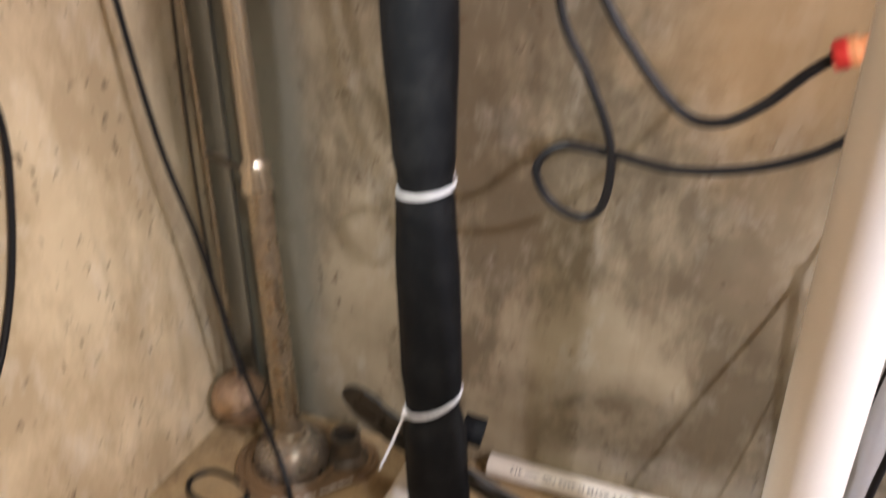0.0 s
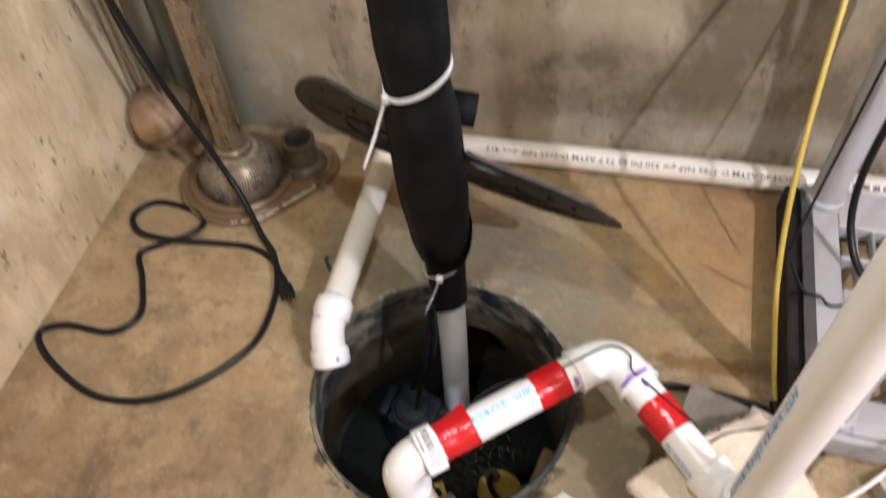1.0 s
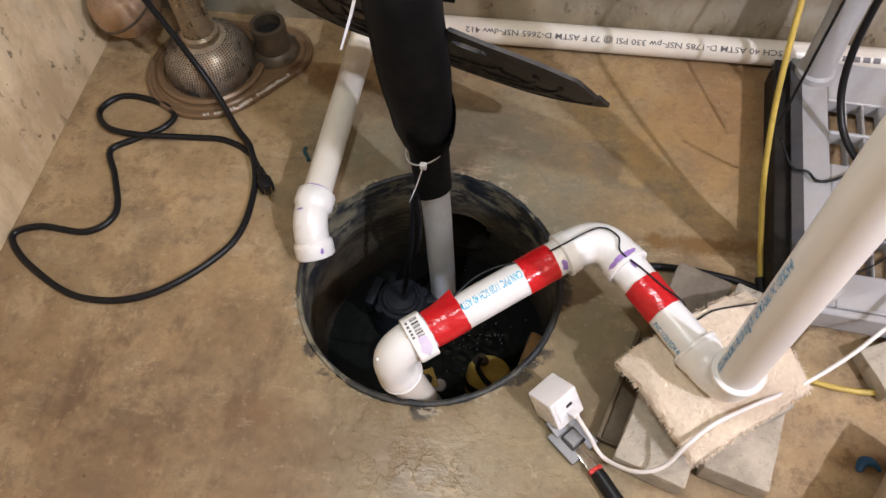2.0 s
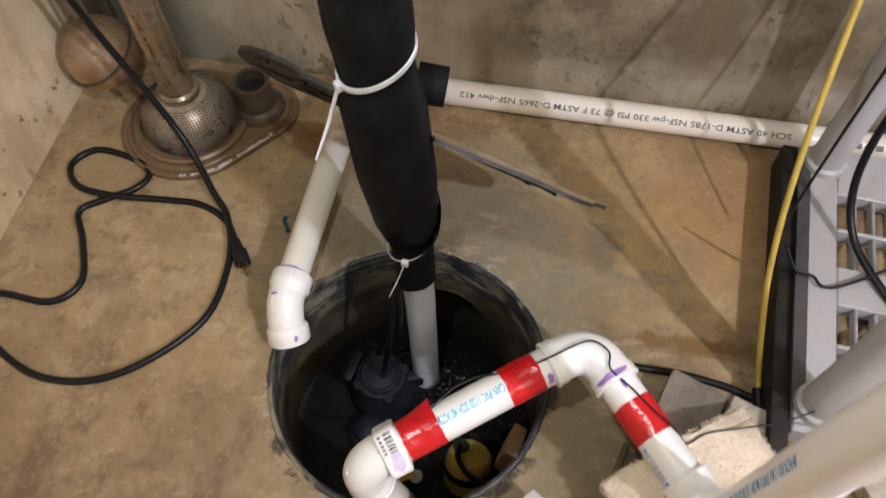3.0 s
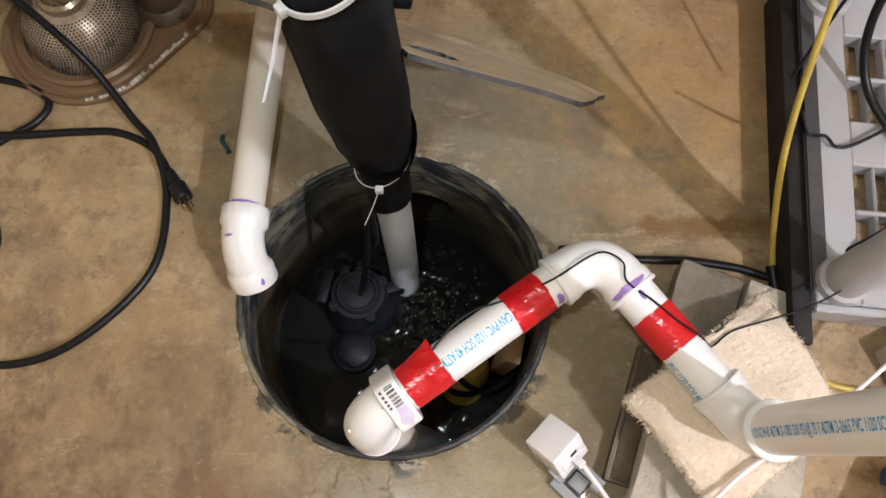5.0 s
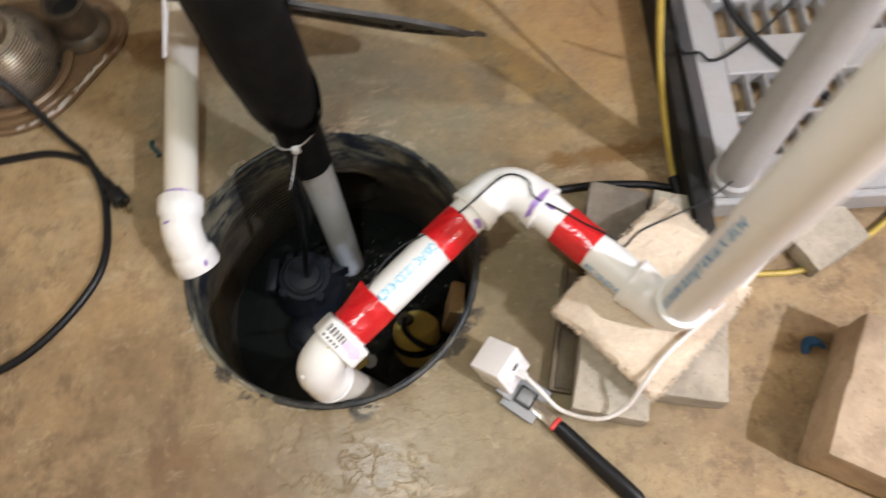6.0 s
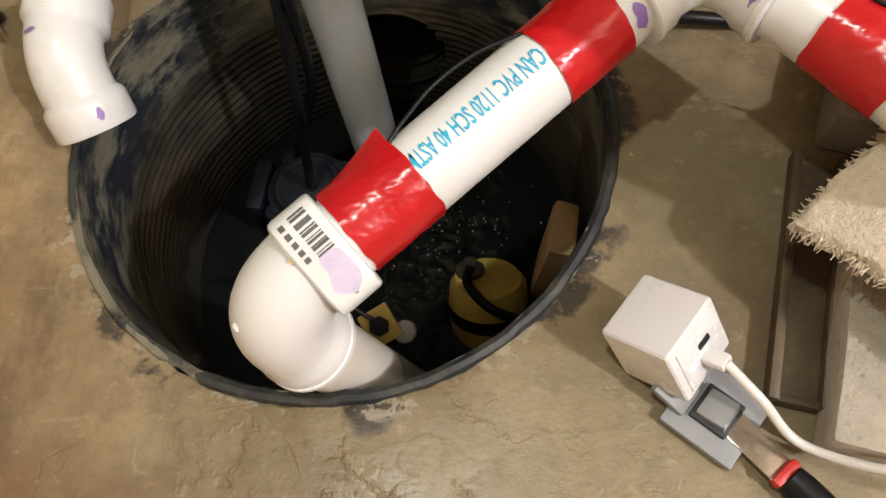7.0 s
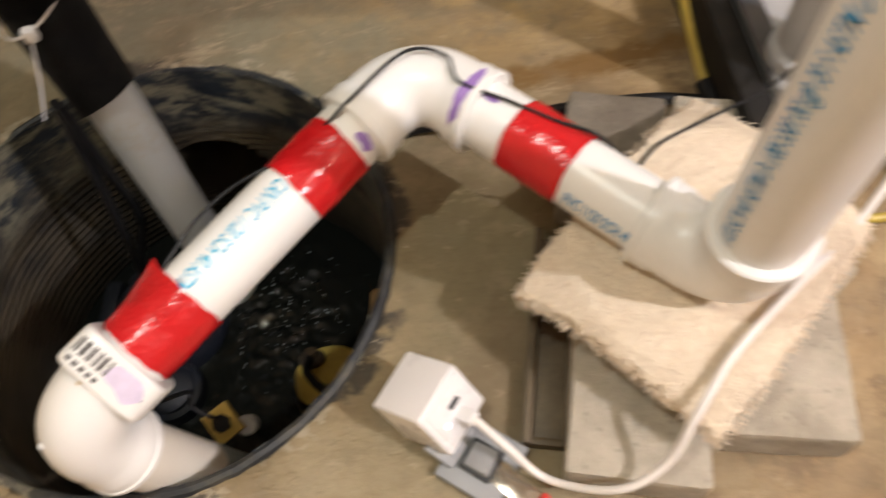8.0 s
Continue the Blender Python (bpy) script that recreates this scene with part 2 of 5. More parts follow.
def make_liner():
    """Corrugated plastic: blue-black scraped collar, brown silt film on the ribs below."""
    n = Nodes("scraped_black_liner")
    sep = n.t.nodes.new("ShaderNodeSeparateXYZ")
    n.link(n.co, sep.inputs[0])

    def above(z0, z1):
        r = n.t.nodes.new("ShaderNodeMapRange")
        r.inputs["From Min"].default_value, r.inputs["From Max"].default_value = z0, z1
        n.link(sep.outputs["Z"], r.inputs["Value"])
        return r.outputs["Result"]

    c = n.mix(n.noise(30, 5), (0.009, 0.008, 0.007), (0.028, 0.023, 0.016))
    silt = n.ramp(n.noise(7, 6, 0.7, (1, 1, 1.6), (2, 7, 1)), [(0.42, 0.0), (0.62, 1.0)])
    c = n.mix(n.math("MULTIPLY", n.math("MULTIPLY", silt, above(-0.26, -0.10)), 0.7), c, (0.100, 0.076, 0.045))
    collar = above(-0.105, -0.060)
    c = n.mix(collar, c, n.mix(n.noise(22, 5, 0.6, (1, 1, 3)), (0.008, 0.011, 0.016), (0.026, 0.034, 0.046)))
    scrape = n.ramp(n.noise(13, 8, 0.72, (1, 1, 2.6), (1, 2, 8)), [(0.47, 0.0), (0.575, 1.0)])
    c = n.mix(n.math("MULTIPLY", n.math("MULTIPLY", scrape, collar), 0.85), c, (0.235, 0.215, 0.150))
    low = n.ramp(n.noise(8, 8, 0.74, (1, 1, 2.2), (6, 2, 3)), [(0.52, 0.0), (0.66, 1.0)])
    c = n.mix(n.math("MULTIPLY", n.math("MULTIPLY", low, above(-0.22, -0.06)), 0.6), c, (0.16, 0.135, 0.085))
    n.bump(n.noise(40, 6, 0.7, (1, 1, 3)), 0.5, 0.003)
    n.b.inputs["Specular IOR Level"].default_value = 0.35
    return n.done(c, n.math("ADD", 0.34, n.math("MULTIPLY", n.noise(25), 0.35)))


def make_metal_rust(name, metal_colour, rust_colour, low, high, scale=12.0, gloss=0.28):
    n = Nodes(name)
    f = n.ramp(n.noise(scale, 7, 0.7), [(low, 0.0), (high, 1.0)])
    c = n.mix(f, metal_colour, n.mix(n.noise(scale * 4), rust_colour, tuple(v * 0.5 for v in rust_colour)))
    n.bump(n.noise(scale * 5, 6), 0.3, 0.002)
    return n.done(c, n.math("ADD", gloss, n.math("MULTIPLY", f, 0.5)), n.math("SUBTRACT", 0.95, n.math("MULTIPLY", f, 0.85)))


def make_dome():
    n = Nodes("strainer_steel")
    f = n.ramp(n.noise(14, 6, 0.7), [(0.42, 0.0), (0.68, 1.0)])
    c = n.mix(f, (0.62, 0.57, 0.50), (0.28, 0.17, 0.09))
    return n.done(c, n.math("ADD", 0.24, n.math("MULTIPLY", f, 0.25)), n.math("SUBTRACT", 0.9, n.math("MULTIPLY", f, 0.5)))


def make_carpet():
    n = Nodes("beige_carpet_pile")
    c = n.mix(n.noise(160, 3), (0.67, 0.535, 0.385), (0.92, 0.81, 0.65))
    c = n.mix(n.math("MULTIPLY", n.ramp(n.noise(14, 6), [(0.5, 0.0), (0.75, 1.0)]), 0.4), c, (0.40, 0.28, 0.17))
    n.bump(n.noise(240, 4, 0.7), 0.9, 0.004)
    return n.done(c, 0.95)


def make_paver(name, a, b):
    n = Nodes(name)
    c = n.mix(n.ramp(n.noise(18, 7, 0.7), [(0.35, 0.0), (0.65, 1.0)]), a, b)
    c = n.mix(n.math("MULTIPLY", n.ramp(n.voronoi(120), [(0.1, 1.0), (0.25, 0.0)]), 0.35), c, tuple(v * 0.35 for v in a))
    c = n.mix(n.math("MULTIPLY", n.ramp(n.noise(5, 5, 0.7, None, (1, 4, 2)), [(0.45, 0.0), (0.62, 1.0)]), 0.55), c, tuple(v * 0.5 for v in a))
    n.bump(n.noise(30, 6, 0.75), 0.6, 0.006)
    n.bump(n.noise(130, 6, 0.75), 0.7, 0.003)
    return n.done(c, 0.85)


def make_pvc(name, colour, film):
    n = Nodes(name)
    c = n.mix(n.noise(6, 5), colour, tuple(v * 0.94 for v in colour))
    c = n.mix(n.math("MULTIPLY", n.ramp(n.noise(13, 7, 0.75), [(0.55, 0.0), (0.8, 1.0)]), film), c, (0.42, 0.33, 0.22))
    n.bump(n.noise(90, 4), 0.06, 0.001)
    return n.done(c, n.math("ADD", 0.22, n.math("MULTIPLY", n.noise(30, 5), 0.2)))


def make_lid():
    n = Nodes("dusty_black_plastic")
    dust = n.ramp(n.noise(7, 6, 0.7), [(0.40, 0.0), (0.72, 1.0)])
    c = n.mix(n.math("MULTIPLY", dust, 0.35), (0.013, 0.013, 0.014), (0.15, 0.13, 0.105))
    c = n.mix(n.math("MULTIPLY", n.ramp(n.noise(26, 6, 0.7, (1, 4, 3)), [(0.50, 0.0), (0.66, 1.0)]), 0.35), c, (0.16, 0.145, 0.125))
    n.bump(n.noise(50, 5), 0.25, 0.002)
    n.bump(n.noise(14, 5, 0.6, (1, 3, 1)), 0.4, 0.004)
    n.b.inputs["Specular IOR Level"].default_value = 0.25
    return n.done(c, 0.55)


def make_tape():
    n = Nodes("red_vinyl_tape")
    c = n.mix(n.noise(30, 5), (0.44, 0.007, 0.011), (0.62, 0.016, 0.02))
    n.bump(n.noise(24, 3, 0.5, (1, 1.6, 1)), 0.8, 0.006)
    n.bump(n.noise(110, 3), 0.15, 0.001)
    return n.done(c, n.math("ADD", 0.16, n.math("MULTIPLY", n.noise(16), 0.16)))


def make_water():
    n = Nodes("dark_sump_water")
    n.bump(n.noise(70, 3, 0.55), 0.35, 0.003)
    n.b.inputs["IOR"].default_value = 1.33
    n.b.inputs["Specular IOR Level"].default_value = 0.4
    return n.done((0.008, 0.009, 0.008), 0.05)


M_FLOOR, M_LINER = make_floor(), make_liner()
# tan and grey are the walls' own; their lightness also carries uneven lamp light
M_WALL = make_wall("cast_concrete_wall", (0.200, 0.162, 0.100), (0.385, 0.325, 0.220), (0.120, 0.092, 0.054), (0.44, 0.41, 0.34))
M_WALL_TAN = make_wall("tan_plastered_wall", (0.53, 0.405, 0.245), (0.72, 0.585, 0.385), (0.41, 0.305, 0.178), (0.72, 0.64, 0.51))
M_PVC = make_pvc("white_pvc", (0.82, 0.81, 0.785), 0.12)
M_PVC_OLD = make_pvc("dusty_white_pvc", (0.74, 0.69, 0.60), 0.35)
M_PVC_WORN = make_pvc("stained_white_pvc", (0.82, 0.80, 0.765), 0.42)
M_PVC_STAIN = make_pvc("waterline_film", (0.30, 0.35, 0.37), 0.5)
M_PVC_GREY = make_pvc("pale_grey_pvc", (0.57, 0.62, 0.67), 0.65)
M_TAPE, M_WATER, M_LID, M_CARPET = make_tape(), make_water(), make_lid(), make_carpet()
M_LID_TOP = simple("settled_tan_dust", (0.50, 0.40, 0.27), 0.8, vary=0.3, scale=22, bump=0.2, dirt=(0.10, 0.08, 0.06), dirt_amount=0.35, dirt_scale=9)
M_PURPLE = simple("purple_primer", (0.29, 0.17, 0.46), 0.35, vary=0.3, scale=60)
M_LILAC = simple("pale_primer_film", (0.62, 0.54, 0.68), 0.35, vary=0.25, scale=90)
M_BLUE_INK = simple("blue_ink", (0.03, 0.28, 0.55), 0.5, vary=0.3, scale=120)
M_DARK_INK = simple("dark_ink", (0.10, 0.09, 0.085), 0.5, vary=0.3, scale=120)
M_FOAM = simple("black_pipe_foam", (0.0052, 0.0057, 0.0068), 0.72, vary=0.25, scale=90, bump=0.25, dirt=(0.03, 0.03, 0.03), dirt_amount=0.35)
M_FOAM.node_tree.nodes["Principled BSDF"].inputs["Specular IOR Level"].default_value = 0.12
M_TIE = simple("milky_nylon", (0.66, 0.66, 0.68), 0.3, vary=0.05)
M_CORD = simple("black_rubber_cord", (0.008, 0.008, 0.009), 0.38, vary=0.3, scale=80)
M_CORD.node_tree.nodes["Principled BSDF"].inputs["Specular IOR Level"].default_value = 0.28
M_YELLOW = simple("yellow_cord_sheath", (0.50, 0.37, 0.075), 0.4, vary=0.2, scale=30, dirt=(0.22, 0.14, 0.04), dirt_amount=0.5)
M_WHITE_CORD = simple("white_cord_sheath", (0.78, 0.74, 0.70), 0.4, vary=0.06)
M_BRASS = simple("plug_prong_metal", (0.55, 0.42, 0.22), 0.3, 1.0)
M_STEEL = make_metal_rust("rusted_steel_tube", (0.46, 0.39, 0.30), (0.20, 0.125, 0.07), 0.48, 0.70, 11, 0.22)
M_CHROME = make_metal_rust("worn_bright_steel", (0.62, 0.56, 0.48), (0.30, 0.19, 0.10), 0.60, 0.80, 10, 0.16)
M_CORNER_SHADE = make_metal_rust("grey_corner_shade", (0.38, 0.40, 0.40), (0.20, 0.16, 0.12), 0.55, 0.8, 8)
M_COPPER = make_metal_rust("tarnished_copper", (0.52, 0.38, 0.26), (0.25, 0.135, 0.075), 0.42, 0.66, 9)
M_DOME = make_dome()
M_IRON = simple("dirty_cast_iron", (0.075, 0.060, 0.046), 0.42, 0.3, 0.35, 25, 0.4, (0.22, 0.14, 0.07), 0.5)
M_PLATE = simple("stained_base_plate", (0.195, 0.122, 0.066), 0.34, 0.15, 0.3, 18, 0.3, (0.12, 0.07, 0.035), 0.6)
M_CHIPPED = simple("chipped_pale_edge", (0.55, 0.50, 0.44), 0.4, 0, 0.3, 60, 0.4, (0.15, 0.1, 0.06), 0.7, 40)
M_PAVER = make_paver("grey_concrete_paver", (0.38, 0.335, 0.26), (0.55, 0.495, 0.40))
M_PAVER_DARK = make_paver("dark_grey_paver", (0.17, 0.14, 0.105), (0.27, 0.235, 0.185))
M_BLOCK = make_paver("tan_concrete_block", (0.43, 0.32, 0.21), (0.57, 0.45, 0.32))
M_SHELF = simple("grey_shelf_plastic", (0.38, 0.38, 0.385), 0.45, vary=0.06, scale=120, bump=0.1, dirt=(0.33, 0.27, 0.2), dirt_amount=0.35)
M_BLACKBOARD = simple("black_rubber_edge", (0.012, 0.011, 0.010), 0.65, vary=0.3, scale=40, bump=0.3, dirt=(0.06, 0.045, 0.03), dirt_amount=0.35)
M_BLACKBOARD.node_tree.nodes["Principled BSDF"].inputs["Specular IOR Level"].default_value = 0.25
M_STRIP = simple("dark_grey_strip", (0.055, 0.055, 0.060), 0.5, vary=0.2, scale=50, bump=0.15, dirt=(0.12, 0.10, 0.08), dirt_amount=0.4)
M_CUBE = simple("white_gloss_plastic", (0.80, 0.78, 0.77), 0.28, vary=0.02)
M_GREY = simple("grey_plastic", (0.27, 0.275, 0.28), 0.45, vary=0.08)
# black of the slot; also paints shade in the stub and strainer holes
M_SLOT = simple("black_slot", (0.012, 0.012, 0.012), 0.5)
M_RED = simple("red_plastic", (0.55, 0.03, 0.025), 0.4)
M_BLUE = simple("blue_plastic", (0.012, 0.085, 0.22), 0.4, vary=0.25)
M_TEAL = simple("dark_teal_plastic", (0.012, 0.06, 0.075), 0.4, vary=0.25)
M_FLOAT = simple("stained_yellow_plastic", (0.64, 0.50, 0.13), 0.4, vary=0.2, scale=25, dirt=(0.26, 0.18, 0.06), dirt_amount=0.55)
M_WOOD = simple("wet_tan_wood", (0.60, 0.45, 0.25), 0.55, vary=0.3, scale=30, bump=0.4, dirt=(0.2, 0.12, 0.05), dirt_amount=0.5)
M_PUMP = simple("blue_black_pump_casing", (0.007, 0.009, 0.014), 0.5, vary=0.3, scale=30, bump=0.3, dirt=(0.03, 0.028, 0.022), dirt_amount=0.5)
M_PUMP.node_tree.nodes["Principled BSDF"].inputs["Specular IOR Level"].default_value = 0.25
M_TRACK = simple("grimy_brown_track", (0.075, 0.052, 0.028), 0.5, 0.2, 0.4, 25, 0.5, (0.22, 0.165, 0.09), 0.55)
# froth colour, its pale blue also painting sparkle on the water
M_FROTH = simple("froth_and_sparkle", (0.28, 0.32, 0.36), 0.12, vary=0.2)
M_CYAN_INK = simple("cyan_ink", (0.02, 0.40, 0.62), 0.5, vary=0.3, scale=120)
M_RIM = simple("dull_grey_black_rim", (0.016, 0.018, 0.020), 0.55, vary=0.5, scale=60, bump=0.6, dirt=(0.16, 0.14, 0.095), dirt_amount=0.55, dirt_scale=22)
M_CRUST = simple("mortar_crusted_rim", (0.22, 0.195, 0.135), 0.8, vary=0.3, scale=50, bump=0.6, dirt=(0.02, 0.02, 0.02), dirt_amount=0.9, dirt_scale=26)
M_ORANGE = simple("orange_plug_plastic", (0.70, 0.30, 0.13), 0.4, vary=0.1)
M_LED = Nodes("small_blue_led")
M_LED.b.inputs["Emission Color"].default_value = (0.45, 0.5, 1.0, 1)
M_LED.b.inputs["Emission Strength"].default_value = 5.0
M_LED = M_LED.done((0.6, 0.65, 0.9), 0.4)
M_CEIL = simple("ceiling_boards", (0.45, 0.36, 0.25), 0.8, vary=0.2, scale=8)


# ---------------------------------------------------------------- mesh helpers
def part(name, bm, material, parent=None, label="", smooth=True):
    """Links a bmesh as one mesh object, under parent if given."""
    me = bpy.data.meshes.new(name)
    bmesh.ops.recalc_face_normals(bm, faces=bm.faces)
    if smooth:
        for f in bm.faces:
            f.smooth = True
        for e in bm.edges:
            if len(e.link_faces) == 2 and e.calc_face_angle(0.0) > 0.6:
                e.smooth = False
    bm.to_mesh(me)
    bm.free()
    me.materials.append(material)
    ob = new(name, me)
    if parent is not None:
        ob.parent = parent
    if label:
        ob["label"] = label
    return ob


def thing(name, label, category, where=(0, 0, 0), group="", kind=""):
    ob = new(name)
    ob.empty_display_size = 0.02
    return tagged(ob, label, category, group, kind)


def spline(points, step=8):
    """A smooth line through the points."""
    p = [Vector(q) for q in points]
    p = [p[0] * 2 - p[1]] + p + [p[-1] * 2 - p[-2]]
    out = []
    for i in range(1, len(p) - 2):
        a, b, c, d = p[i - 1:i + 3]
        for k in range(step):
            t = k / step
            out.append(0.5 * ((2 * b) + (c - a) * t + (2 * a - 5 * b + 4 * c - d) * t * t + (3 * b - a - 3 * c + d) * t ** 3))
    out.append(p[-2])
    return out


def sweep(path, radii, segs=16, caps=True, bm=None, squash=1.0):
    """A tube along path; radii is one number or one for each point."""
    bm = bm or bmesh.new()
    path = [Vector(p) for p in path]
    if isinstance(radii, (int, float)):
        radii = [radii] * len(path)
    t0 = next(b - path[0] for b in path if (b - path[0]).length > 1e-6).normalized()
    side = t0.orthogonal().normalized()
    rings, last = [], t0
    for i, p in enumerate(path):
        a = path[max(i - 1, 0)]
        b = path[min(i + 1, len(path) - 1)]
        t = (b - a)
        t = t.normalized() if t.length > 1e-9 else last
        side = last.rotation_difference(t) @ side
        last = t
        up = t.cross(side)
        rings.append([bm.verts.new(p + (side * math.cos(x) + up * squash * math.sin(x)) * radii[i]) for x in [2 * math.pi * k / segs for k in range(segs)]])
    for r, s in zip(rings, rings[1:]):
        for k in range(segs):
            bm.faces.new((r[k], r[(k + 1) % segs], s[(k + 1) % segs], s[k]))
    if caps:
        bm.faces.new(rings[0])
        bm.faces.new(rings[-1])
    return bm


def steps(a, b, marks):
    """Points and radii along the line a-b for (distance, radius) marks."""
    a, b = Vector(a), Vector(b)
    d = (b - a).normalized()
    return [a + d * m for m, _ in marks], [r for _, r in marks]


def box(sx, sy, sz, m=None, bevel=0.003, bm=None, segs=2):
    bm2 = bmesh.new()
    bmesh.ops.create_cube(bm2, size=1.0, matrix=Matrix.Diagonal((sx, sy, sz, 1)))
    if bevel:
        bmesh.ops.bevel(bm2, geom=bm2.edges[:], offset=min(bevel, min(sx, sy, sz) * 0.45), segments=segs, affect="EDGES", profile=0.6)
    if m is not None:
        bm2.transform(m)
    if bm is None:
        return bm2
    tmp = bpy.data.meshes.new("tmp")
    bm2.to_mesh(tmp)
    bm2.free()
    bm.from_mesh(tmp)
    bpy.data.meshes.remove(tmp)
    return bm


def roughen(bm, amount, scale, seed=0.0):
    for v in bm.verts:
        v.co += noise.noise_vector(v.co * scale + Vector((seed, seed * 2, 0))) * amount
    return bm


def lathe(profile, m=None, segs=32, bm=None):
    """Turns (radius, height) pairs round z."""
    bm = bm or bmesh.new()
    rings = []
    for r, z in profile:
        if r < 1e-6:
            rings.append([bm.verts.new((0, 0, z))])
        else:
            rings.append([bm.verts.new((r * math.cos(2 * math.pi * k / segs), r * math.sin(2 * math.pi * k / segs), z)) for k in range(segs)])
    for a, b in zip(rings, rings[1:]):
        for k in range(segs):
            q = (k + 1) % segs
            if len(a) == 1 and len(b) > 1:
                bm.faces.new((a[0], b[k], b[q]))
            elif len(b) == 1 and len(a) > 1:
                bm.faces.new((a[k], a[q], b[0]))
            elif len(a) > 1:
                bm.faces.new((a[k], a[q], b[q], b[k]))
    if m is not None:
        bm.transform(m)
    return bm


def axes(origin, x, z):
    """A pose with its x axis along x and its z axis near z."""
    x = Vector(x).normalized()
    z = (Vector(z) - x * Vector(z).dot(x)).normalized()
    y = z.cross(x)
    m = Matrix((x, y, z)).transposed().to_4x4()
    m.translation = origin
    return m


def lettering(text, height, m, radius, material, name, parent, squeeze=1.0):
    """Text wrapped on a tube whose axis is m's x axis; m's z is the side it stands on."""
    cu = bpy.data.curves.new("text", "FONT")
    cu.body, cu.size, cu.resolution_u, cu.offset = text, height / 0.7, 2, height * 0.018
    ob = bpy.data.objects.new("text", cu)
    scene.collection.objects.link(ob)
    dg = bpy.context.evaluated_depsgraph_get()
    me = bpy.data.meshes.new_from_object(ob.evaluated_get(dg))
    bm = bmesh.new()
    bm.from_mesh(me)
    bpy.data.objects.remove(ob)
    bpy.data.meshes.remove(me)
    for v in bm.verts:
        a = (v.co.y - height / 2) / radius
        v.co = m @ Vector((v.co.x * squeeze, radius * math.sin(a), radius * math.cos(a)))
    return part(name, bm, material, parent, smooth=False)


def wrap_patch(x0, x1, a0, a1, m, radius, bm=None, cuts=10, ragged=0.0):
    """A piece of thin film on a tube: from x0 to x1 along it, from angle a0 to a1 round it."""
    bm = bm or bmesh.new()
    rows = []
    for i in range(cuts + 1):
        a = a0 + (a1 - a0) * i / cuts
        w = (x1 - x0) * ragged
        j0, j1 = (0.5 + noise.noise(Vector((a * 4, x0 * 90, k)))  for k in (0.3, 7.7))
        taper = ragged and 0.5 * (x1 - x0) * (1 - math.sin(math.pi * (i + 0.25) / (cuts + 0.5)) ** 0.5)
        r = radius(a) if callable(radius) else radius
        rows.append([bm.verts.new(m @ Vector((x, r * math.sin(a), r * math.cos(a)))) for x in (x0 + w * j0 + taper, x1 - w * j1 - taper)])
    for r, s in zip(rows, rows[1:]):
        bm.faces.new((r[0], r[1], s[1], s[0]))
    return bm


# ---------------------------------------------------------------- the room
PIT = Vector((0.003, -0.007, 0))
LEFT, BACK = -0.735, 0.565


def make_floor_mesh():
    bm = bmesh.new()
    segs = 288
    radii = [0.216, 0.219, 0.228, 0.25, 0.27, 0.30, 0.34, 0.39, 0.45, 0.53, 0.63, 0.75, 0.9, 1.1, 1.5, 2.2, 4.5]
    rings = []
    for i, r in enumerate(radii):
        ring = []
        for k in range(segs):
            a = 2 * math.pi * k / segs
            d = Vector((math.cos(a), math.sin(a), 0))
            p = PIT + d * r
            if i < 3:
                p += d * (0.003 * noise.noise(d * 7) + 0.0022 * noise.noise(d * 23) + 0.002 * noise.noise(d * 61)) * (1 - i / 3)
            z = 0.0025 * noise.noise(p * 6) * min(1, i / 3) - (0.005, 0.002, 0.001)[i] * (0.6 + noise.noise(d * 9)) if i < 3 else 0.002 * noise.noise(p * 6)
            ring.append(bm.verts.new((min(max(p.x, LEFT - 0.19), 2.99), min(max(p.y, -2.99), BACK + 0.19), z)))
        rings.append(ring)
    low = [bm.verts.new((v.co.x, v.co.y, -0.12)) for v in rings[0]]
    rings.insert(0, low)
    for r, s in zip(rings, rings[1:]):
        for k in range(segs):
            bm.faces.new((r[k], r[(k + 1) % segs], s[(k + 1) % segs], s[k]))
    return bm


tagged(part("floor", make_floor_mesh(), M_FLOOR), "stained tan concrete basement floor with a round pit cut in it", "floor", kind="structure")


def wall(name, x0, x1, y0, y1, z0, z1, material, label):
    bm = box(x1 - x0, y1 - y0, z1 - z0, pose((x0 + x1) / 2, (y0 + y1) / 2, (z0 + z1) / 2), 0)
    return tagged(part(name, bm, material, smooth=False), label, "ceiling" if name == "ceiling" else "wall", kind="structure")


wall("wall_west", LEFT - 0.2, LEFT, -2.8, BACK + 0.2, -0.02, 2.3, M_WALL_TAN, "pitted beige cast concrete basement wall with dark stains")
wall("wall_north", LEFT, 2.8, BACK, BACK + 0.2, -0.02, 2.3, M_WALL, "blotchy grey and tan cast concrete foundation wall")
wall("wall_east", 2.8, 3.0, -2.8, BACK + 0.2, -0.02, 2.3, M_WALL, "plain cast concrete basement wall")
wall("wall_south", LEFT - 0.2, 3.0, -3.0, -2.8, -0.02, 2.3, M_WALL, "plain cast concrete basement wall")
wall("ceiling", LEFT - 0.2, 3.0, -3.0, BACK + 0.2, 2.3, 2.4, M_CEIL, "plain brown board basement ceiling")

# ---------------------------------------------------------------- the pit
sump = thing("sump_pit", "black corrugated plastic sump pit liner sunk in the concrete floor", "sump pit")
HOLE_A, HOLE_Z, HOLE_R = math.radians(83), -0.165, 0.056


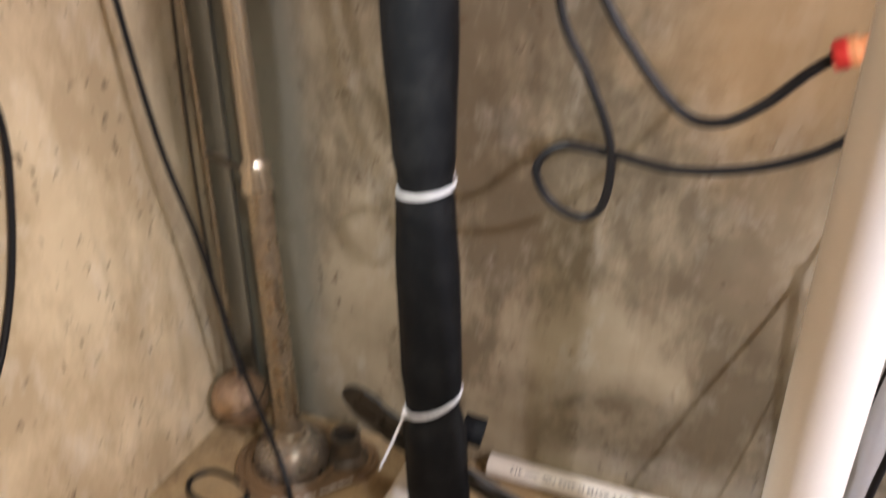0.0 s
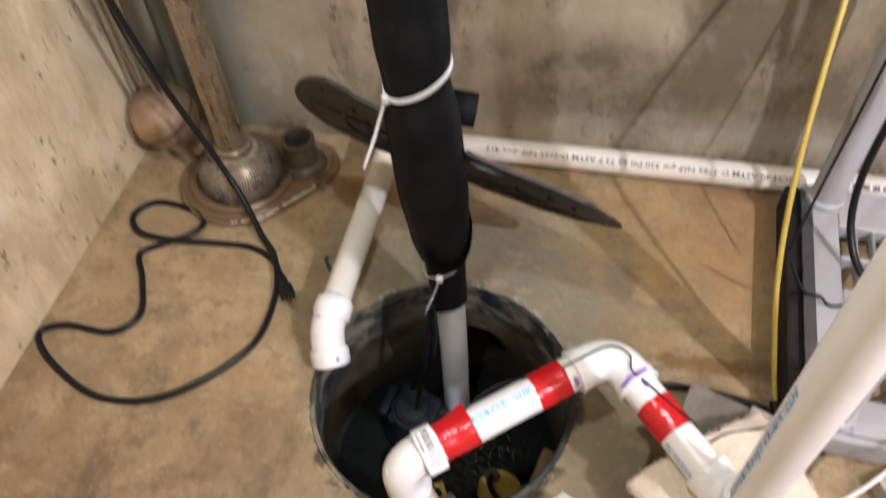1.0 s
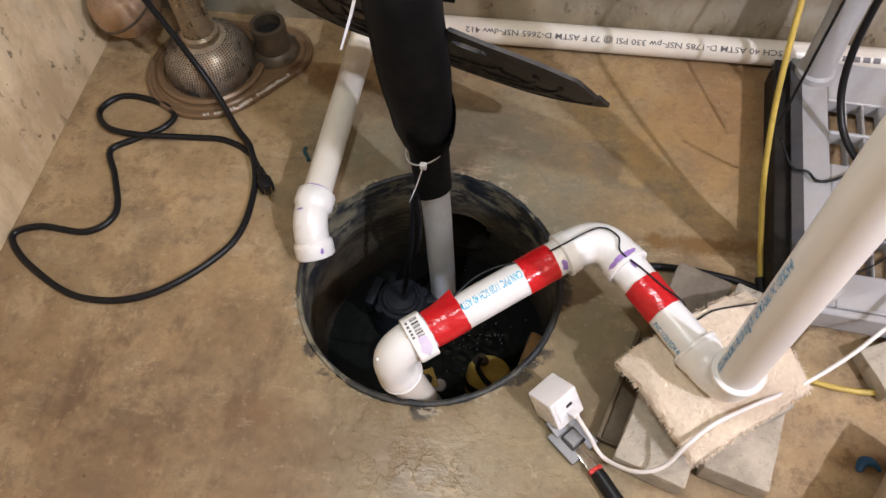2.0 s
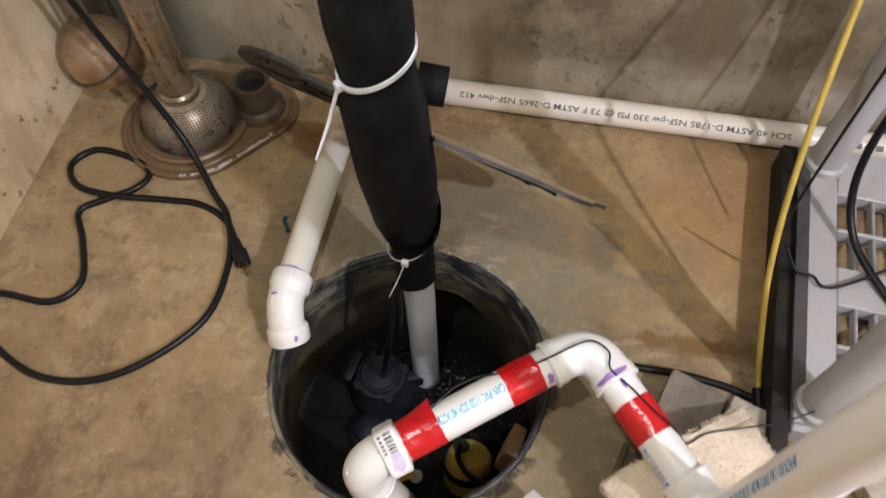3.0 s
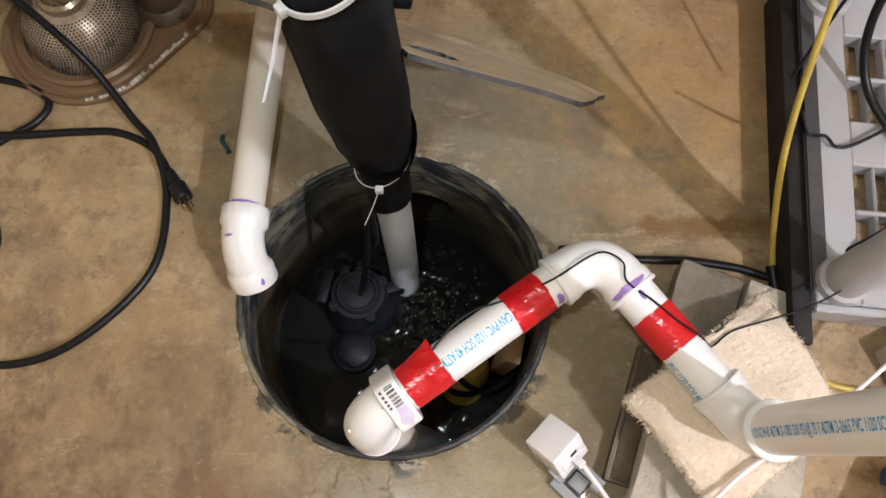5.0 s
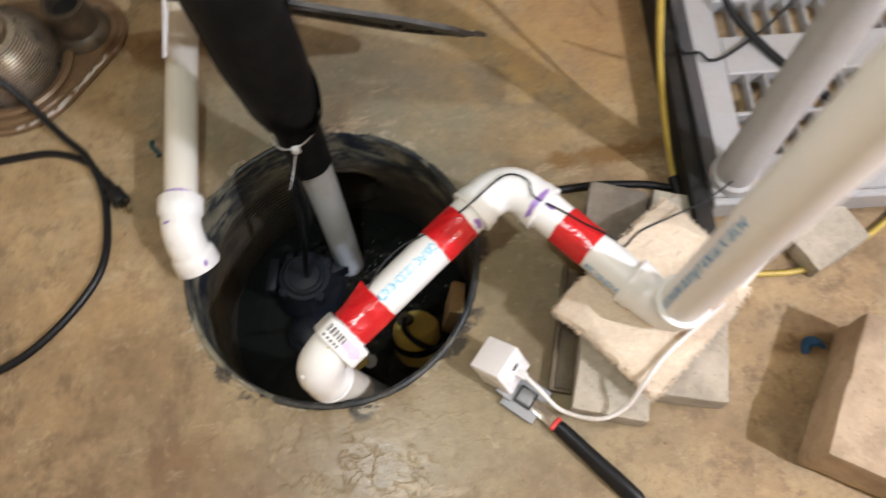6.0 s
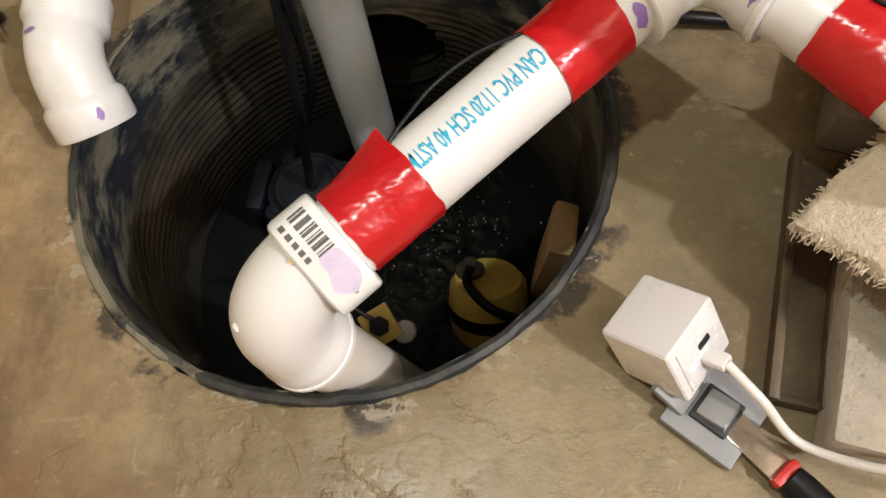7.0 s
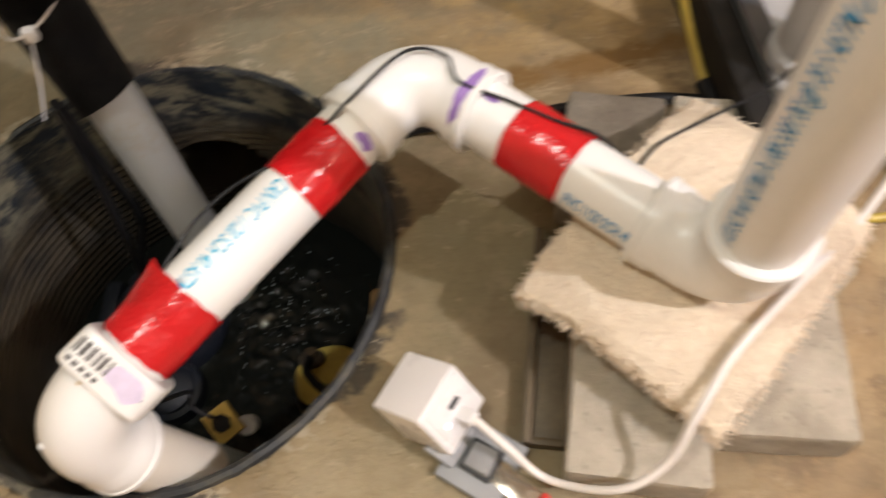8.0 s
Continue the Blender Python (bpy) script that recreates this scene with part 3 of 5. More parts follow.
def make_liner_mesh():
    bm = bmesh.new()
    segs = 160
    zs = [0.003, 0.005, 0.0, -0.02, -0.045] + [-0.055 - 0.0026 * i for i in range(132)]
    rings = []
    for i, z in enumerate(zs):
        ring = []
        for k in range(segs):
            a = 2 * math.pi * k / segs
            d = Vector((math.cos(a), math.sin(a), 0))
            r = 0.2095
            if z < -0.075:
                r += 0.0010 * min(1.0, (-0.075 - z) / 0.04) * math.sin((z + 0.05) / 0.0104 * 2 * math.pi)
            r += 0.002 * noise.noise(d * 5 + Vector((0, 0, z * 9)))
            if i == 0:
                r += 0.0075 + 0.003 * noise.noise(d * 11)
            zz = z - 0.003 + (0.004 * noise.noise(d * 9) + 0.002 * noise.noise(d * 31) if i < 3 else 0)
            p = PIT + d * r
            ring.append(bm.verts.new((p.x, p.y, zz)))
        rings.append(ring)
    for r, s in zip(rings, rings[1:]):
        for k in range(segs):
            q = (k + 1) % segs
            a = 2 * math.pi * (k + 0.5) / segs
            z = (r[k].co.z + s[k].co.z) / 2
            if math.hypot((a - HOLE_A) * 0.2095, z - HOLE_Z) < HOLE_R:
                continue
            bm.faces.new((r[k], r[q], s[q], s[k]))
    return bm


part("liner", make_liner_mesh(), M_LINER, sump)


def rim_arc(a0, a1, radius, thick, seed):
    """A length of the liner's rounded lip, uneven along the way."""
    n = max(6, int((a1 - a0) / 2.5))
    path, rad = [], []
    for k in range(n + 1):
        a = math.radians(a0 + (a1 - a0) * k / n)
        d = Vector((math.cos(a), math.sin(a), 0))
        w = noise.noise(d * 14 + Vector((seed, 0, 0)))
        path.append(PIT + d * (radius + 0.0011 * w) + Vector((0, 0, -0.001 + 0.002 * noise.noise(d * 9 + Vector((0, seed, 0))))))
        rad.append(thick * (0.88 + 0.18 * noise.noise(d * 22 + Vector((seed, seed, 0)))) * (0.35 if k in (0, n) else 1.0))
    return sweep(path, rad, 8)


for i, (a0, a1, radius, thick) in enumerate(((-118, 42, 0.2135, 0.0062), (47, 74, 0.214, 0.0050), (96, 131, 0.2138, 0.0052), (138, 163, 0.214, 0.0040), (170, 197, 0.2138, 0.0046), (203, 236, 0.2140, 0.0040))):
    part("liner_lip", rim_arc(a0, a1, radius, thick, i * 3.1), M_CRUST if i in (3, 5) else M_RIM, sump, "lip crusted with pale mortar" if i in (3, 5) else "")
d_hole = Vector((math.cos(HOLE_A), math.sin(HOLE_A), 0))
c_hole = PIT + d_hole * 0.203 + Vector((0, 0, HOLE_Z))
pts, rad = steps(c_hole, c_hole + d_hole, [(0, 0.058), (0, 0.060), (0.02, 0.060), (0.25, 0.060), (0.25, 0.054), (0.02, 0.054), (-0.002, 0.054), (0, 0.058)])
part("inlet_opening", sweep(pts[1:6], rad[1:6], 28, caps=False), M_LINER, sump, "dark round drain tile opening")
bm = lathe([(0.0, -0.395), (0.215, -0.395)], Matrix.Translation(PIT), 48)
part("pit_bottom", bm, M_LINER, sump)


CHURN = Vector((0.060, 0.050, 0))


def water_height(p):
    """Small ripples all over, churned water beside the riser."""
    k = math.exp(-((p - CHURN).length / 0.085) ** 2)
    q = p + noise.noise_vector(p * 40) * 0.006
    return (0.0012 * noise.noise(q * 30) + 0.0008 * noise.noise(q * 70)
            + k * (0.0065 * noise.noise(q * 46) + 0.0040 * noise.noise(q * 105 + Vector((4, 1, 0)))))


def make_water_mesh():
    bm = lathe([(0.0, 0.0)] + [(0.0030 * i, 0.0) for i in range(1, 70)] + [(0.2105, 0.0)], None, 220)
    for v in bm.verts:
        v.co.z += water_height(v.co.copy())
    bm.transform(Matrix.Translation(PIT + Vector((0, 0, -0.268))))
    return bm


def make_bubbles():
    """Froth and painted sparkle: small domes scattered on the churned water."""
    bm = bmesh.new()
    rng = random.Random(5)
    for i in range(120):
        p = CHURN + Vector((rng.gauss(0, 0.045), rng.gauss(0, 0.050), 0))
        if p.length > 0.19:
            continue
        r = rng.choice((0.0006, 0.0007, 0.0008, 0.001, 0.0013))
        z = water_height(p) - 0.268
        lathe([(r, -r * 0.4), (r * 0.8, r * 0.45), (0.0, r * 0.8)], None, 7, bm)
        for v in list(bm.verts)[-15:]:
            v.co += PIT + Vector((p.x, p.y, z))
    return bm


tagged(part("sump_water", make_water_mesh(), M_WATER), "dark rippled water standing in the sump pit", "water", kind="structure")

tagged(part("water_froth", make_bubbles(), M_FROTH), "small pale bubbles of froth and painted sparkle on the churned water", "froth", kind="stuff")

# submerged pump
pump = thing("sump_pump", "blue-black submersible sump pump standing in dark water", "pump")
PX, PY = -0.070, 0.052
bm = lathe([(0.064, -0.40), (0.064, -0.262), (0.058, -0.245), (0.050, -0.232), (0.047, -0.206), (0.044, -0.199), (0.0, -0.196)], Matrix.Translation((PX, PY, 0)), 32)
part("pump_casing", bm, M_PUMP, pump)
bm = lathe([(0.037, -0.212), (0.037, -0.192), (0.034, -0.189), (0.030, -0.189), (0.028, -0.191), (0.014, -0.1885), (0.0, -0.188)], Matrix.Translation((PX, PY, 0)), 28)
part("pump_cap", bm, M_PUMP, pump)
bm = lathe([(0.038, -0.40), (0.038, -0.258), (0.036, -0.250), (0.030, -0.247), (0.029, -0.243), (0.022, -0.238), (0.0, -0.236)], Matrix.Translation((-0.075, -0.035, 0)), 28)
part("switch_housing", bm, M_PUMP, pump)
bm = box(0.05, 0.02, 0.035, pose(PX + 0.055, PY + 0.018, -0.235, 0, 0, 20), 0.004)
part("outlet_neck", bm, M_PUMP, pump)
for k in range(4):
    a = math.radians(30 + 90 * k)
    bp = Matrix.Translation((PX + 0.043 * math.cos(a), PY + 0.043 * math.sin(a), -0.207))
    boss = part("bolt_boss", lathe([(0.011, -0.02), (0.011, 0.004), (0.009, 0.006), (0.0, 0.006)], bp, 14), M_PUMP, pump)
    part("bolt", lathe([(0.0045, 0.005), (0.0045, 0.009), (0.0, 0.010)], bp, 6), M_PUMP, boss)
part("side_bracket", box(0.018, 0.060, 0.05, pose(PX - 0.055, PY + 0.012, -0.225, 0, 0, -12), 0.004), M_PUMP, pump)

# the yellow float, the small yellow clip and a wedge of wood
flt = thing("float_switch", "stained yellow plastic float with a black bolt, floating in the pit", "float switch")
FM = Matrix.Translation((0.112, -0.052, -0.236)) @ pose(0, 0, 0, -30, 4, 0)
part("float_body", lathe([(0.0, -0.11), (0.036, -0.108), (0.041, -0.10), (0.042, -0.03), (0.040, -0.005), (0.034, 0.004), (0.0, 0.006)], FM, 36), M_FLOAT, flt)
part("float_band", lathe([(0.0425, -0.038), (0.0435, -0.036), (0.0435, -0.024), (0.0425, -0.022)], FM, 36), M_CORD, flt)
part("bolt", lathe([(0.015, 0.004), (0.015, 0.010), (0.008, 0.012), (0.007, 0.020), (0.0, 0.021)], FM @ pose(-0.018, 0.010, 0), 16), M_IRON, flt)
part("tether", sweep(spline([FM @ Vector(p) for p in ((-0.018, 0.010, 0.014), (-0.022, -0.024, 0.016), (0.0, -0.050, 0.004), (0.035, -0.050, -0.010), (0.070, -0.030, -0.004), (0.085, 0.0, -0.02))]), 0.005, 10), M_CORD, flt)

clip = thing("yellow_clip", "small yellow plastic clip on a thin wire against the drop pipe", "clip")
CM = pose(0.010, -0.117, -0.163, 18, -10, 25)
bm = box(0.030, 0.034, 0.008, CM, 0.0015)
part("plate", bm, M_FLOAT, clip)
part("nut", lathe([(0.0095, 0.003), (0.0095, 0.010), (0.005, 0.011), (0.0, 0.011)], CM, 6), M_PUMP, clip, "dark hexagonal nut")
part("cap", lathe([(0.0, -0.02), (0.010, -0.02), (0.011, -0.006), (0.009, -0.004), (0.0, -0.004)], CM @ pose(0.016, -0.016, 0.0), 16), M_PVC_GREY, clip)
part("wire", sweep(spline([CM @ Vector((0, 0.005, 0.01)), CM @ Vector((-0.01, 0.03, 0.02)), (-0.012, -0.09, -0.13), (-0.012, -0.13, -0.04)]), 0.0022, 8), M_CORD, clip)

bm = box(0.024, 0.055, 0.17, pose(0.178, -0.038, -0.225, 0, 6, -14), 0.005)
roughen(bm, 0.006, 25)
tagged(part("wood_wedge", bm, M_WOOD), "wet tan wood wedge against the pit wall", "wood")

# ---------------------------------------------------------------- insulated discharge riser
riser = thing("pump_riser", "white plastic riser pipe wrapped in black foam with zip ties", "pipe")
AX = [(0.006, 0.088, -0.33), (0.004, 0.095, -0.10), (0.0, 0.108, 0.06), (-0.006, 0.112, 0.20), (-0.026, 0.113, 0.55), (-0.042, 0.128, 0.90), (-0.060, 0.140, 1.40), (-0.075, 0.15, 2.295)]
part("riser_pipe", sweep(spline(AX[:5]), 0.0242, 28), M_PVC_GREY, riser, "pale grey pvc pipe stained at the waterline")


def riser_at(z):
    for a, b in zip(AX, AX[1:]):
        if a[2] <= z <= b[2]:
            f = (z - a[2]) / (b[2] - a[2])
            return Vector(a).lerp(Vector(b), f)


def foam_radius(z):
    keys = [(0.05, 0.028), (0.10, 0.029), (0.19, 0.031), (0.26, 0.042), (0.36, 0.047), (0.48, 0.047), (0.545, 0.039), (0.60, 0.043), (0.75, 0.043), (0.86, 0.039), (0.89, 0.035), (0.93, 0.040), (1.10, 0.046), (2.3, 0.046)]
    for (a, r), (b, s) in zip(keys, keys[1:]):
        if a <= z <= b:
            f = (z - a) / (b - a)
            return r + (s - r) * f * f * (3 - 2 * f)
    return 0.05


def make_foam():
    bm = bmesh.new()
    segs, rings = 40, []
    zs = [0.085 + 0.012 * i for i in range(97)] + [1.3, 1.6, 2.295]
    for z in zs:
        c, r0 = riser_at(z), foam_radius(z)
        ring = []
        for k in range(segs):
            a = 2 * math.pi * k / segs
            r = r0 * (1 + 0.035 * noise.noise(Vector((math.cos(a) * 1.5, math.sin(a) * 1.5, z * 7))))
            # lengthwise overlap on the left front
            d = (a - math.radians(205) + math.pi) % (2 * math.pi) - math.pi
            if -0.35 < d < 0.0 and z > 0.2:
                r += 0.006 * (1 + d / 0.35)
            zz = z
            if z < 0.13:
                zz = z + (0.13 - z) / 0.045 * 0.020 * math.sin(a + 2.4)
            ring.append(bm.verts.new((c.x + r * math.cos(a), c.y + r * math.sin(a), zz)))
        rings.append(ring)
    for r, s in zip(rings, rings[1:]):
        for k in range(segs):
            bm.faces.new((r[k], r[(k + 1) % segs], s[(k + 1) % segs], s[k]))
    inner = [bm.verts.new(v.co.lerp(riser_at(max(v.co.z, 0.0)), 0.22)) for v in rings[0]]
    for k in range(segs):
        bm.faces.new((inner[k], inner[(k + 1) % segs], rings[0][(k + 1) % segs], rings[0][k]))
    return bm


part("foam_sleeve", make_foam(), M_FOAM, riser, "black foam pipe insulation sleeve with a lengthwise seam")


def make_flap():
    """The loose outer wrap at the sleeve's foot: a curled pocket opening upwards."""
    bm = bmesh.new()
    rows = []
    for i in range(11):
        f = i / 10
        z = 0.205 + 0.070 * f
        c = riser_at(z)
        row = []
        for k in range(15):
            u = k / 14
            a = math.radians(-112 + 140 * u)
            belly = math.sin(math.pi * min(1.0, u * 1.05)) ** 0.7
            r = foam_radius(z) + 0.002 + (0.002 + 0.006 * u) * f ** 1.6 * belly
            top = z + f * (0.026 * u * u - 0.036 * math.sin(math.pi * u) ** 1.5)
            row.append(bm.verts.new((c.x + r * math.cos(a), c.y + r * math.sin(a), top)))
        rows.append(row)
    for r, s in zip(rows, rows[1:]):
        for k in range(14):
            bm.faces.new((r[k], r[k + 1], s[k + 1], s[k]))
    bmesh.ops.solidify(bm, geom=bm.faces[:], thickness=0.004)
    return bm


part("foam_flap", make_flap(), M_FOAM, riser)


def zip_tie(z, angle, tail, tilt=0.0, half=0.0030):
    c, r = riser_at(z), foam_radius(z) + 0.0035
    path, n = [], 48
    for k in range(n + 1):
        a = 2 * math.pi * k / n
        path.append(c + Vector((r * math.cos(a), r * math.sin(a), tilt * math.cos(a - math.radians(10)))))
    bm = bmesh.new()
    prev = None
    for p in path:
        out = (p - c)
        out.z = 0
        out.normalize()
        cur = [bm.verts.new(p + out * o + Vector((0, 0, h))) for o, h in ((-half * 0.35, -half), (half * 0.4, -half), (half * 0.4, half), (-half * 0.35, half))]
        if prev:
            for i in range(4):
                bm.faces.new((prev[i], prev[(i + 1) % 4], cur[(i + 1) % 4], cur[i]))
        prev = cur
    tie = part("zip_tie", bm, M_TIE, riser, "milky white nylon zip tie")
    a = math.radians(angle)
    h = c + Vector(((r + 0.003) * math.cos(a), (r + 0.003) * math.sin(a), tilt * math.cos(a - math.radians(10))))
    part("tie_head", box(0.010, 0.008, 0.011, Matrix.Translation(h) @ Matrix.Rotation(a + math.pi / 2, 4, "Z"), 0.002), M_TIE, tie)
    if tail is not None:
        part("tie_tail", sweep([h, h.lerp(h + Vector(tail), 0.5) + Vector((0, 0, -0.004)), h + Vector(tail)], [min(0.0028, half * 1.1), min(0.0026, half), half * 0.6], 8, squash=0.45), M_TIE, tie)


zip_tie(0.200, 268, (-0.022, -0.022, -0.066), 0.020, 0.0012)
zip_tie(0.550, 222, (-0.030, -0.030, -0.092), 0.019)
zip_tie(0.885, 60, None, 0.006)
part("sleeve_offcut", sweep([(0.0, 0.175, 0.452), (0.034, 0.178, 0.446)], [0.024, 0.024], 20), M_FOAM, riser)

# pump cords dropping from the foam into the water
for name, pts in (("power_lead", [(-0.028, 0.078, 0.12), (-0.034, 0.068, 0.04), (-0.045, 0.055, -0.06), (-0.060, 0.045, -0.16), (-0.066, 0.052, -0.21)]),
                  ("switch_lead", [(-0.024, 0.074, 0.12), (-0.024, 0.070, 0.03), (-0.040, 0.092, -0.08), (-0.075, 0.095, -0.17), (-0.10, 0.08, -0.28)])):
    part(name, sweep(spline(pts), 0.0048, 12), M_CORD, pump, "black rubber lead hanging from the foam sleeve")

# ---------------------------------------------------------------- the lid hung on the riser
lid = thing("pit_lid", "dusty black ribbed plastic pit lid leaning behind the riser pipe", "lid")
LC = Vector((0.004, 0.203, 0.320))
LU = Vector((0.933, -0.052, -0.352)).normalized()
LN = Vector((0.254, 0.758, 0.562)).normalized()
LM = axes(LC, LU, LN)
pipe_hole = LM.inverted() @ riser_at(0.462)


def lid_height(x, y):
    """The lid's raised border and its warp."""
    h = 0.003 if math.hypot(x, y) > 0.236 else 0.0
    return h + (0.45 * (x + 0.02) * y if x < -0.02 else 0.0) + 0.002 * noise.noise(Vector((x * 9, y * 9, 0)))


def make_lid_mesh():
    """A lid with one side cut straight and a notch for the riser."""
    bm = bmesh.new()
    rr, nx, ny, th = 0.262, 96, 44, 0.0026
    sheets = []
    for face in (1, -1):
        grid = []
        for i in range(nx + 1):
            x = -rr * math.cos(math.pi * i / nx) * 0.9985
            top = math.sqrt(rr * rr - x * x)
            low = max(-0.156 + 1.5 * max(0.0, x - 0.17), -top)
            grid.append([bm.verts.new((x, low + (top - low) * j / ny, face * th + lid_height(x, low + (top - low) * j / ny))) for j in range(ny + 1)])
        sheets.append(grid)

    def gone(i, j):
        c = (sheets[0][i][j].co + sheets[0][i + 1][j + 1].co) / 2
        return (c.xy - pipe_hole.xy).length < 0.062 or (c.xy - Vector((0.035, -0.075))).length < 0.026

    kept = [(i, j) for i in range(nx) for j in range(ny) if not gone(i, j)]
    count = {}
    for i, j in kept:
        quad = [(i, j), (i + 1, j), (i + 1, j + 1), (i, j + 1)]
        for k, grid in enumerate(sheets):
            bm.faces.new([grid[p][q] for p, q in quad]).material_index = 1 - k
        for e in zip(quad, quad[1:] + quad[:1]):
            count.setdefault(tuple(sorted(e)), []).append(e)
    for es in count.values():
        if len(es) == 1:
            (p, q), (r, t) = es[0]
            bm.faces.new((sheets[0][p][q], sheets[0][r][t], sheets[1][r][t], sheets[1][p][q]))
    bmesh.ops.delete(bm, geom=[v for v in bm.verts if not v.link_faces], context="VERTS")
    bm.transform(LM)
    return bm


part("lid_disc", make_lid_mesh(), M_LID, lid).data.materials.append(M_LID_TOP)
for r, a0, a1 in ((0.095, 0, 150), (0.150, -30, 190), (0.185, -22, 205), (0.238, 0, 205)):
    ring = [(r * math.cos(a), r * math.sin(a)) for a in [math.radians(a0 + (a1 - a0) * k / 60) for k in range(61)]]
    part("rib", sweep([LM @ Vector((x, y, lid_height(x, y) - 0.004)) for x, y in ring], 0.0034, 8), M_LID, lid)
for a in (12, 50, 150, 185):
    d = Vector((math.cos(math.radians(a)), math.sin(math.radians(a))))
    part("rib", sweep([LM @ Vector((d.x * r, d.y * r, lid_height(d.x * r, d.y * r) - 0.004)) for r in (0.10, 0.15, 0.19, 0.238)], 0.0032, 8), M_LID, lid)

# ---------------------------------------------------------------- taped discharge pipe with standpipe
drain = thing("pvc_discharge_pipe", "white pvc pipe with red taped joints crossing the pit", "pipe")
E1 = Vector((-0.020, -0.186, 0.096))
DIR = Vector((0.790, 0.590, 0.125)).normalized()
E2 = E1 + DIR * 0.353
E3 = Vector((0.438, -0.186, 0.126))
DIR2 = (E3 - E2).normalized()
WYE = E3 - DIR2 * 0.03
R2 = 0.0268


def elbow(centre, d_in, d_out, name):
    """A socket elbow: comes along d_in, leaves along d_out."""
    d_in, d_out = Vector(d_in).normalized(), Vector(d_out).normalized()
    bend, sock = 0.045, 0.018
    path, rad = [], []
    a, b = centre - d_in * bend, centre + d_out * bend
    for m, r in ((sock + 0.004, R2), (sock + 0.004, 0.0318), (sock, 0.0325), (0.006, 0.0325), (0.0, 0.0302)):
        path.append(a - d_in * m)
        rad.append(r)
    for i in range(1, 14):
        t = i / 14
        p = a * (1 - t) ** 2 + centre * 2 * t * (1 - t) + b * t * t
        path.append(p)
        rad.append(0.0302)
    for m, r in ((0.0, 0.0302), (0.006, 0.0325), (sock, 0.0325), (sock + 0.004, 0.0318), (sock + 0.004, R2)):
        path.append(b + d_out * m)
        rad.append(r)
    el = part(name, sweep(path, rad, 36), M_PVC, drain)
    for p, d in ((a, -d_in), (b, d_out)):
        pts, rr = steps(p, p + d, [(sock - 0.002, 0.0322), (sock - 0.001, 0.0337), (sock + 0.003, 0.0337), (sock + 0.0042, 0.0322), (sock + 0.0042, R2)])
        part("socket_rim", sweep(pts, rr, 36, caps=False), M_PVC, el)
    return el


DOWN = Vector((0.236, -0.006, -0.972)).normalized()
E1C = E1 - DIR * 0.004
drop = part("drop_pipe", sweep([E1C + DOWN * 0.04, E1C + DOWN * 0.42], R2, 32), M_PVC_OLD, drain, "pale lower pipe with a bluish stained end")
part("stained_end", sweep([E1C + DOWN * 0.168, E1C + DOWN * 0.17, E1C + DOWN * 0.425], [R2 + 0.0002, R2 + 0.0006, R2 + 0.0006], 32), M_PVC_STAIN, drop, "blue-grey film below the waterline")
el1 = elbow(E1C, -DIR, DOWN, "elbow")
span = part("crossing_pipe", sweep([E1 + DIR * 0.03, E2 - DIR * 0.03], R2, 32), M_PVC, drain)
el2 = elbow(E2, DIR, DIR2, "elbow")
branch = part("branch_pipe", sweep([E2 + DIR2 * 0.03, WYE], R2, 32), M_PVC, drain)


def tape(m, x0, x1, turn=0.0, lift=0.003):
    """A band of tape, wrinkled, with a lifted end."""
    bm = bmesh.new()
    segs, rows = 56, []
    for i in range(9):
        x = x0 + (x1 - x0) * i / 8
        row = []
        for k in range(segs + 1):
            a = turn + 2 * math.pi * 1.04 * k / segs
            r = R2 + 0.0009 + 0.0006 * k / segs + 0.0007 * noise.noise(Vector((x * 60, math.cos(a) * 2, math.sin(a) * 2)))
            xx = x + 0.002 * noise.noise(Vector((math.cos(a) * 2, math.sin(a) * 2, x0 * 50))) * (1 if i in (0, 8) else 0)
            if k > segs - 6:
                r += lift * ((k - segs + 6) / 6) ** 2 * (0.15 + 0.85 * (i / 8) ** 2)
            row.append(bm.verts.new(m @ Vector((xx, r * math.sin(a), r * math.cos(a)))))
        rows.append(row)
    for r, s in zip(rows, rows[1:]):
        for k in range(segs):
            bm.faces.new((r[k], r[k + 1], s[k + 1], s[k]))
    return part("red_tape", bm, M_TAPE, drain, "wrinkled glossy red vinyl tape")


AM = axes(E1, DIR, (0.10, -0.35, 1.0))
CM2 = axes(E2, DIR2, (-0.2, -0.25, 1.0))
tape(AM, 0.066, 0.119, 1.15, 0.010)
tape(AM, 0.220, 0.271, 2.4)
tape(CM2, 0.097, 0.149, 2.4)
# primer at the joints, printing, sticker
part("purple_primer", wrap_patch(0.2725, 0.2850, -1.0, -0.3, AM, R2 + 0.0006, cuts=24, ragged=0.28), M_PURPLE, span, "purple primer smear")
part("purple_primer", wrap_patch(0.052, 0.0625, -0.95, 0.75, CM2, 0.0329, cuts=24, ragged=0.2), M_PURPLE, el2, "purple primer smear")
part("purple_primer", wrap_patch(0.0625, 0.082, 0.1, 0.35, CM2, R2 + 0.0006, cuts=24, ragged=0.28), M_PURPLE, branch, "purple primer smear")
FLIP = Matrix.Rotation(math.pi, 4, "Z")
lettering("CAN PVC 1120 SCH 40 ASTM", 0.0120, AM @ pose(0.2185, 0, 0, -8) @ FLIP, R2 + 0.0006, M_CYAN_INK, "blue_print", span, 0.465)
lettering("PVC 1120 SCH 40", 0.0105, CM2 @ pose(0.155, 0, 0, 58), R2 + 0.0006, M_BLUE_INK, "blue_print", branch, 0.48)


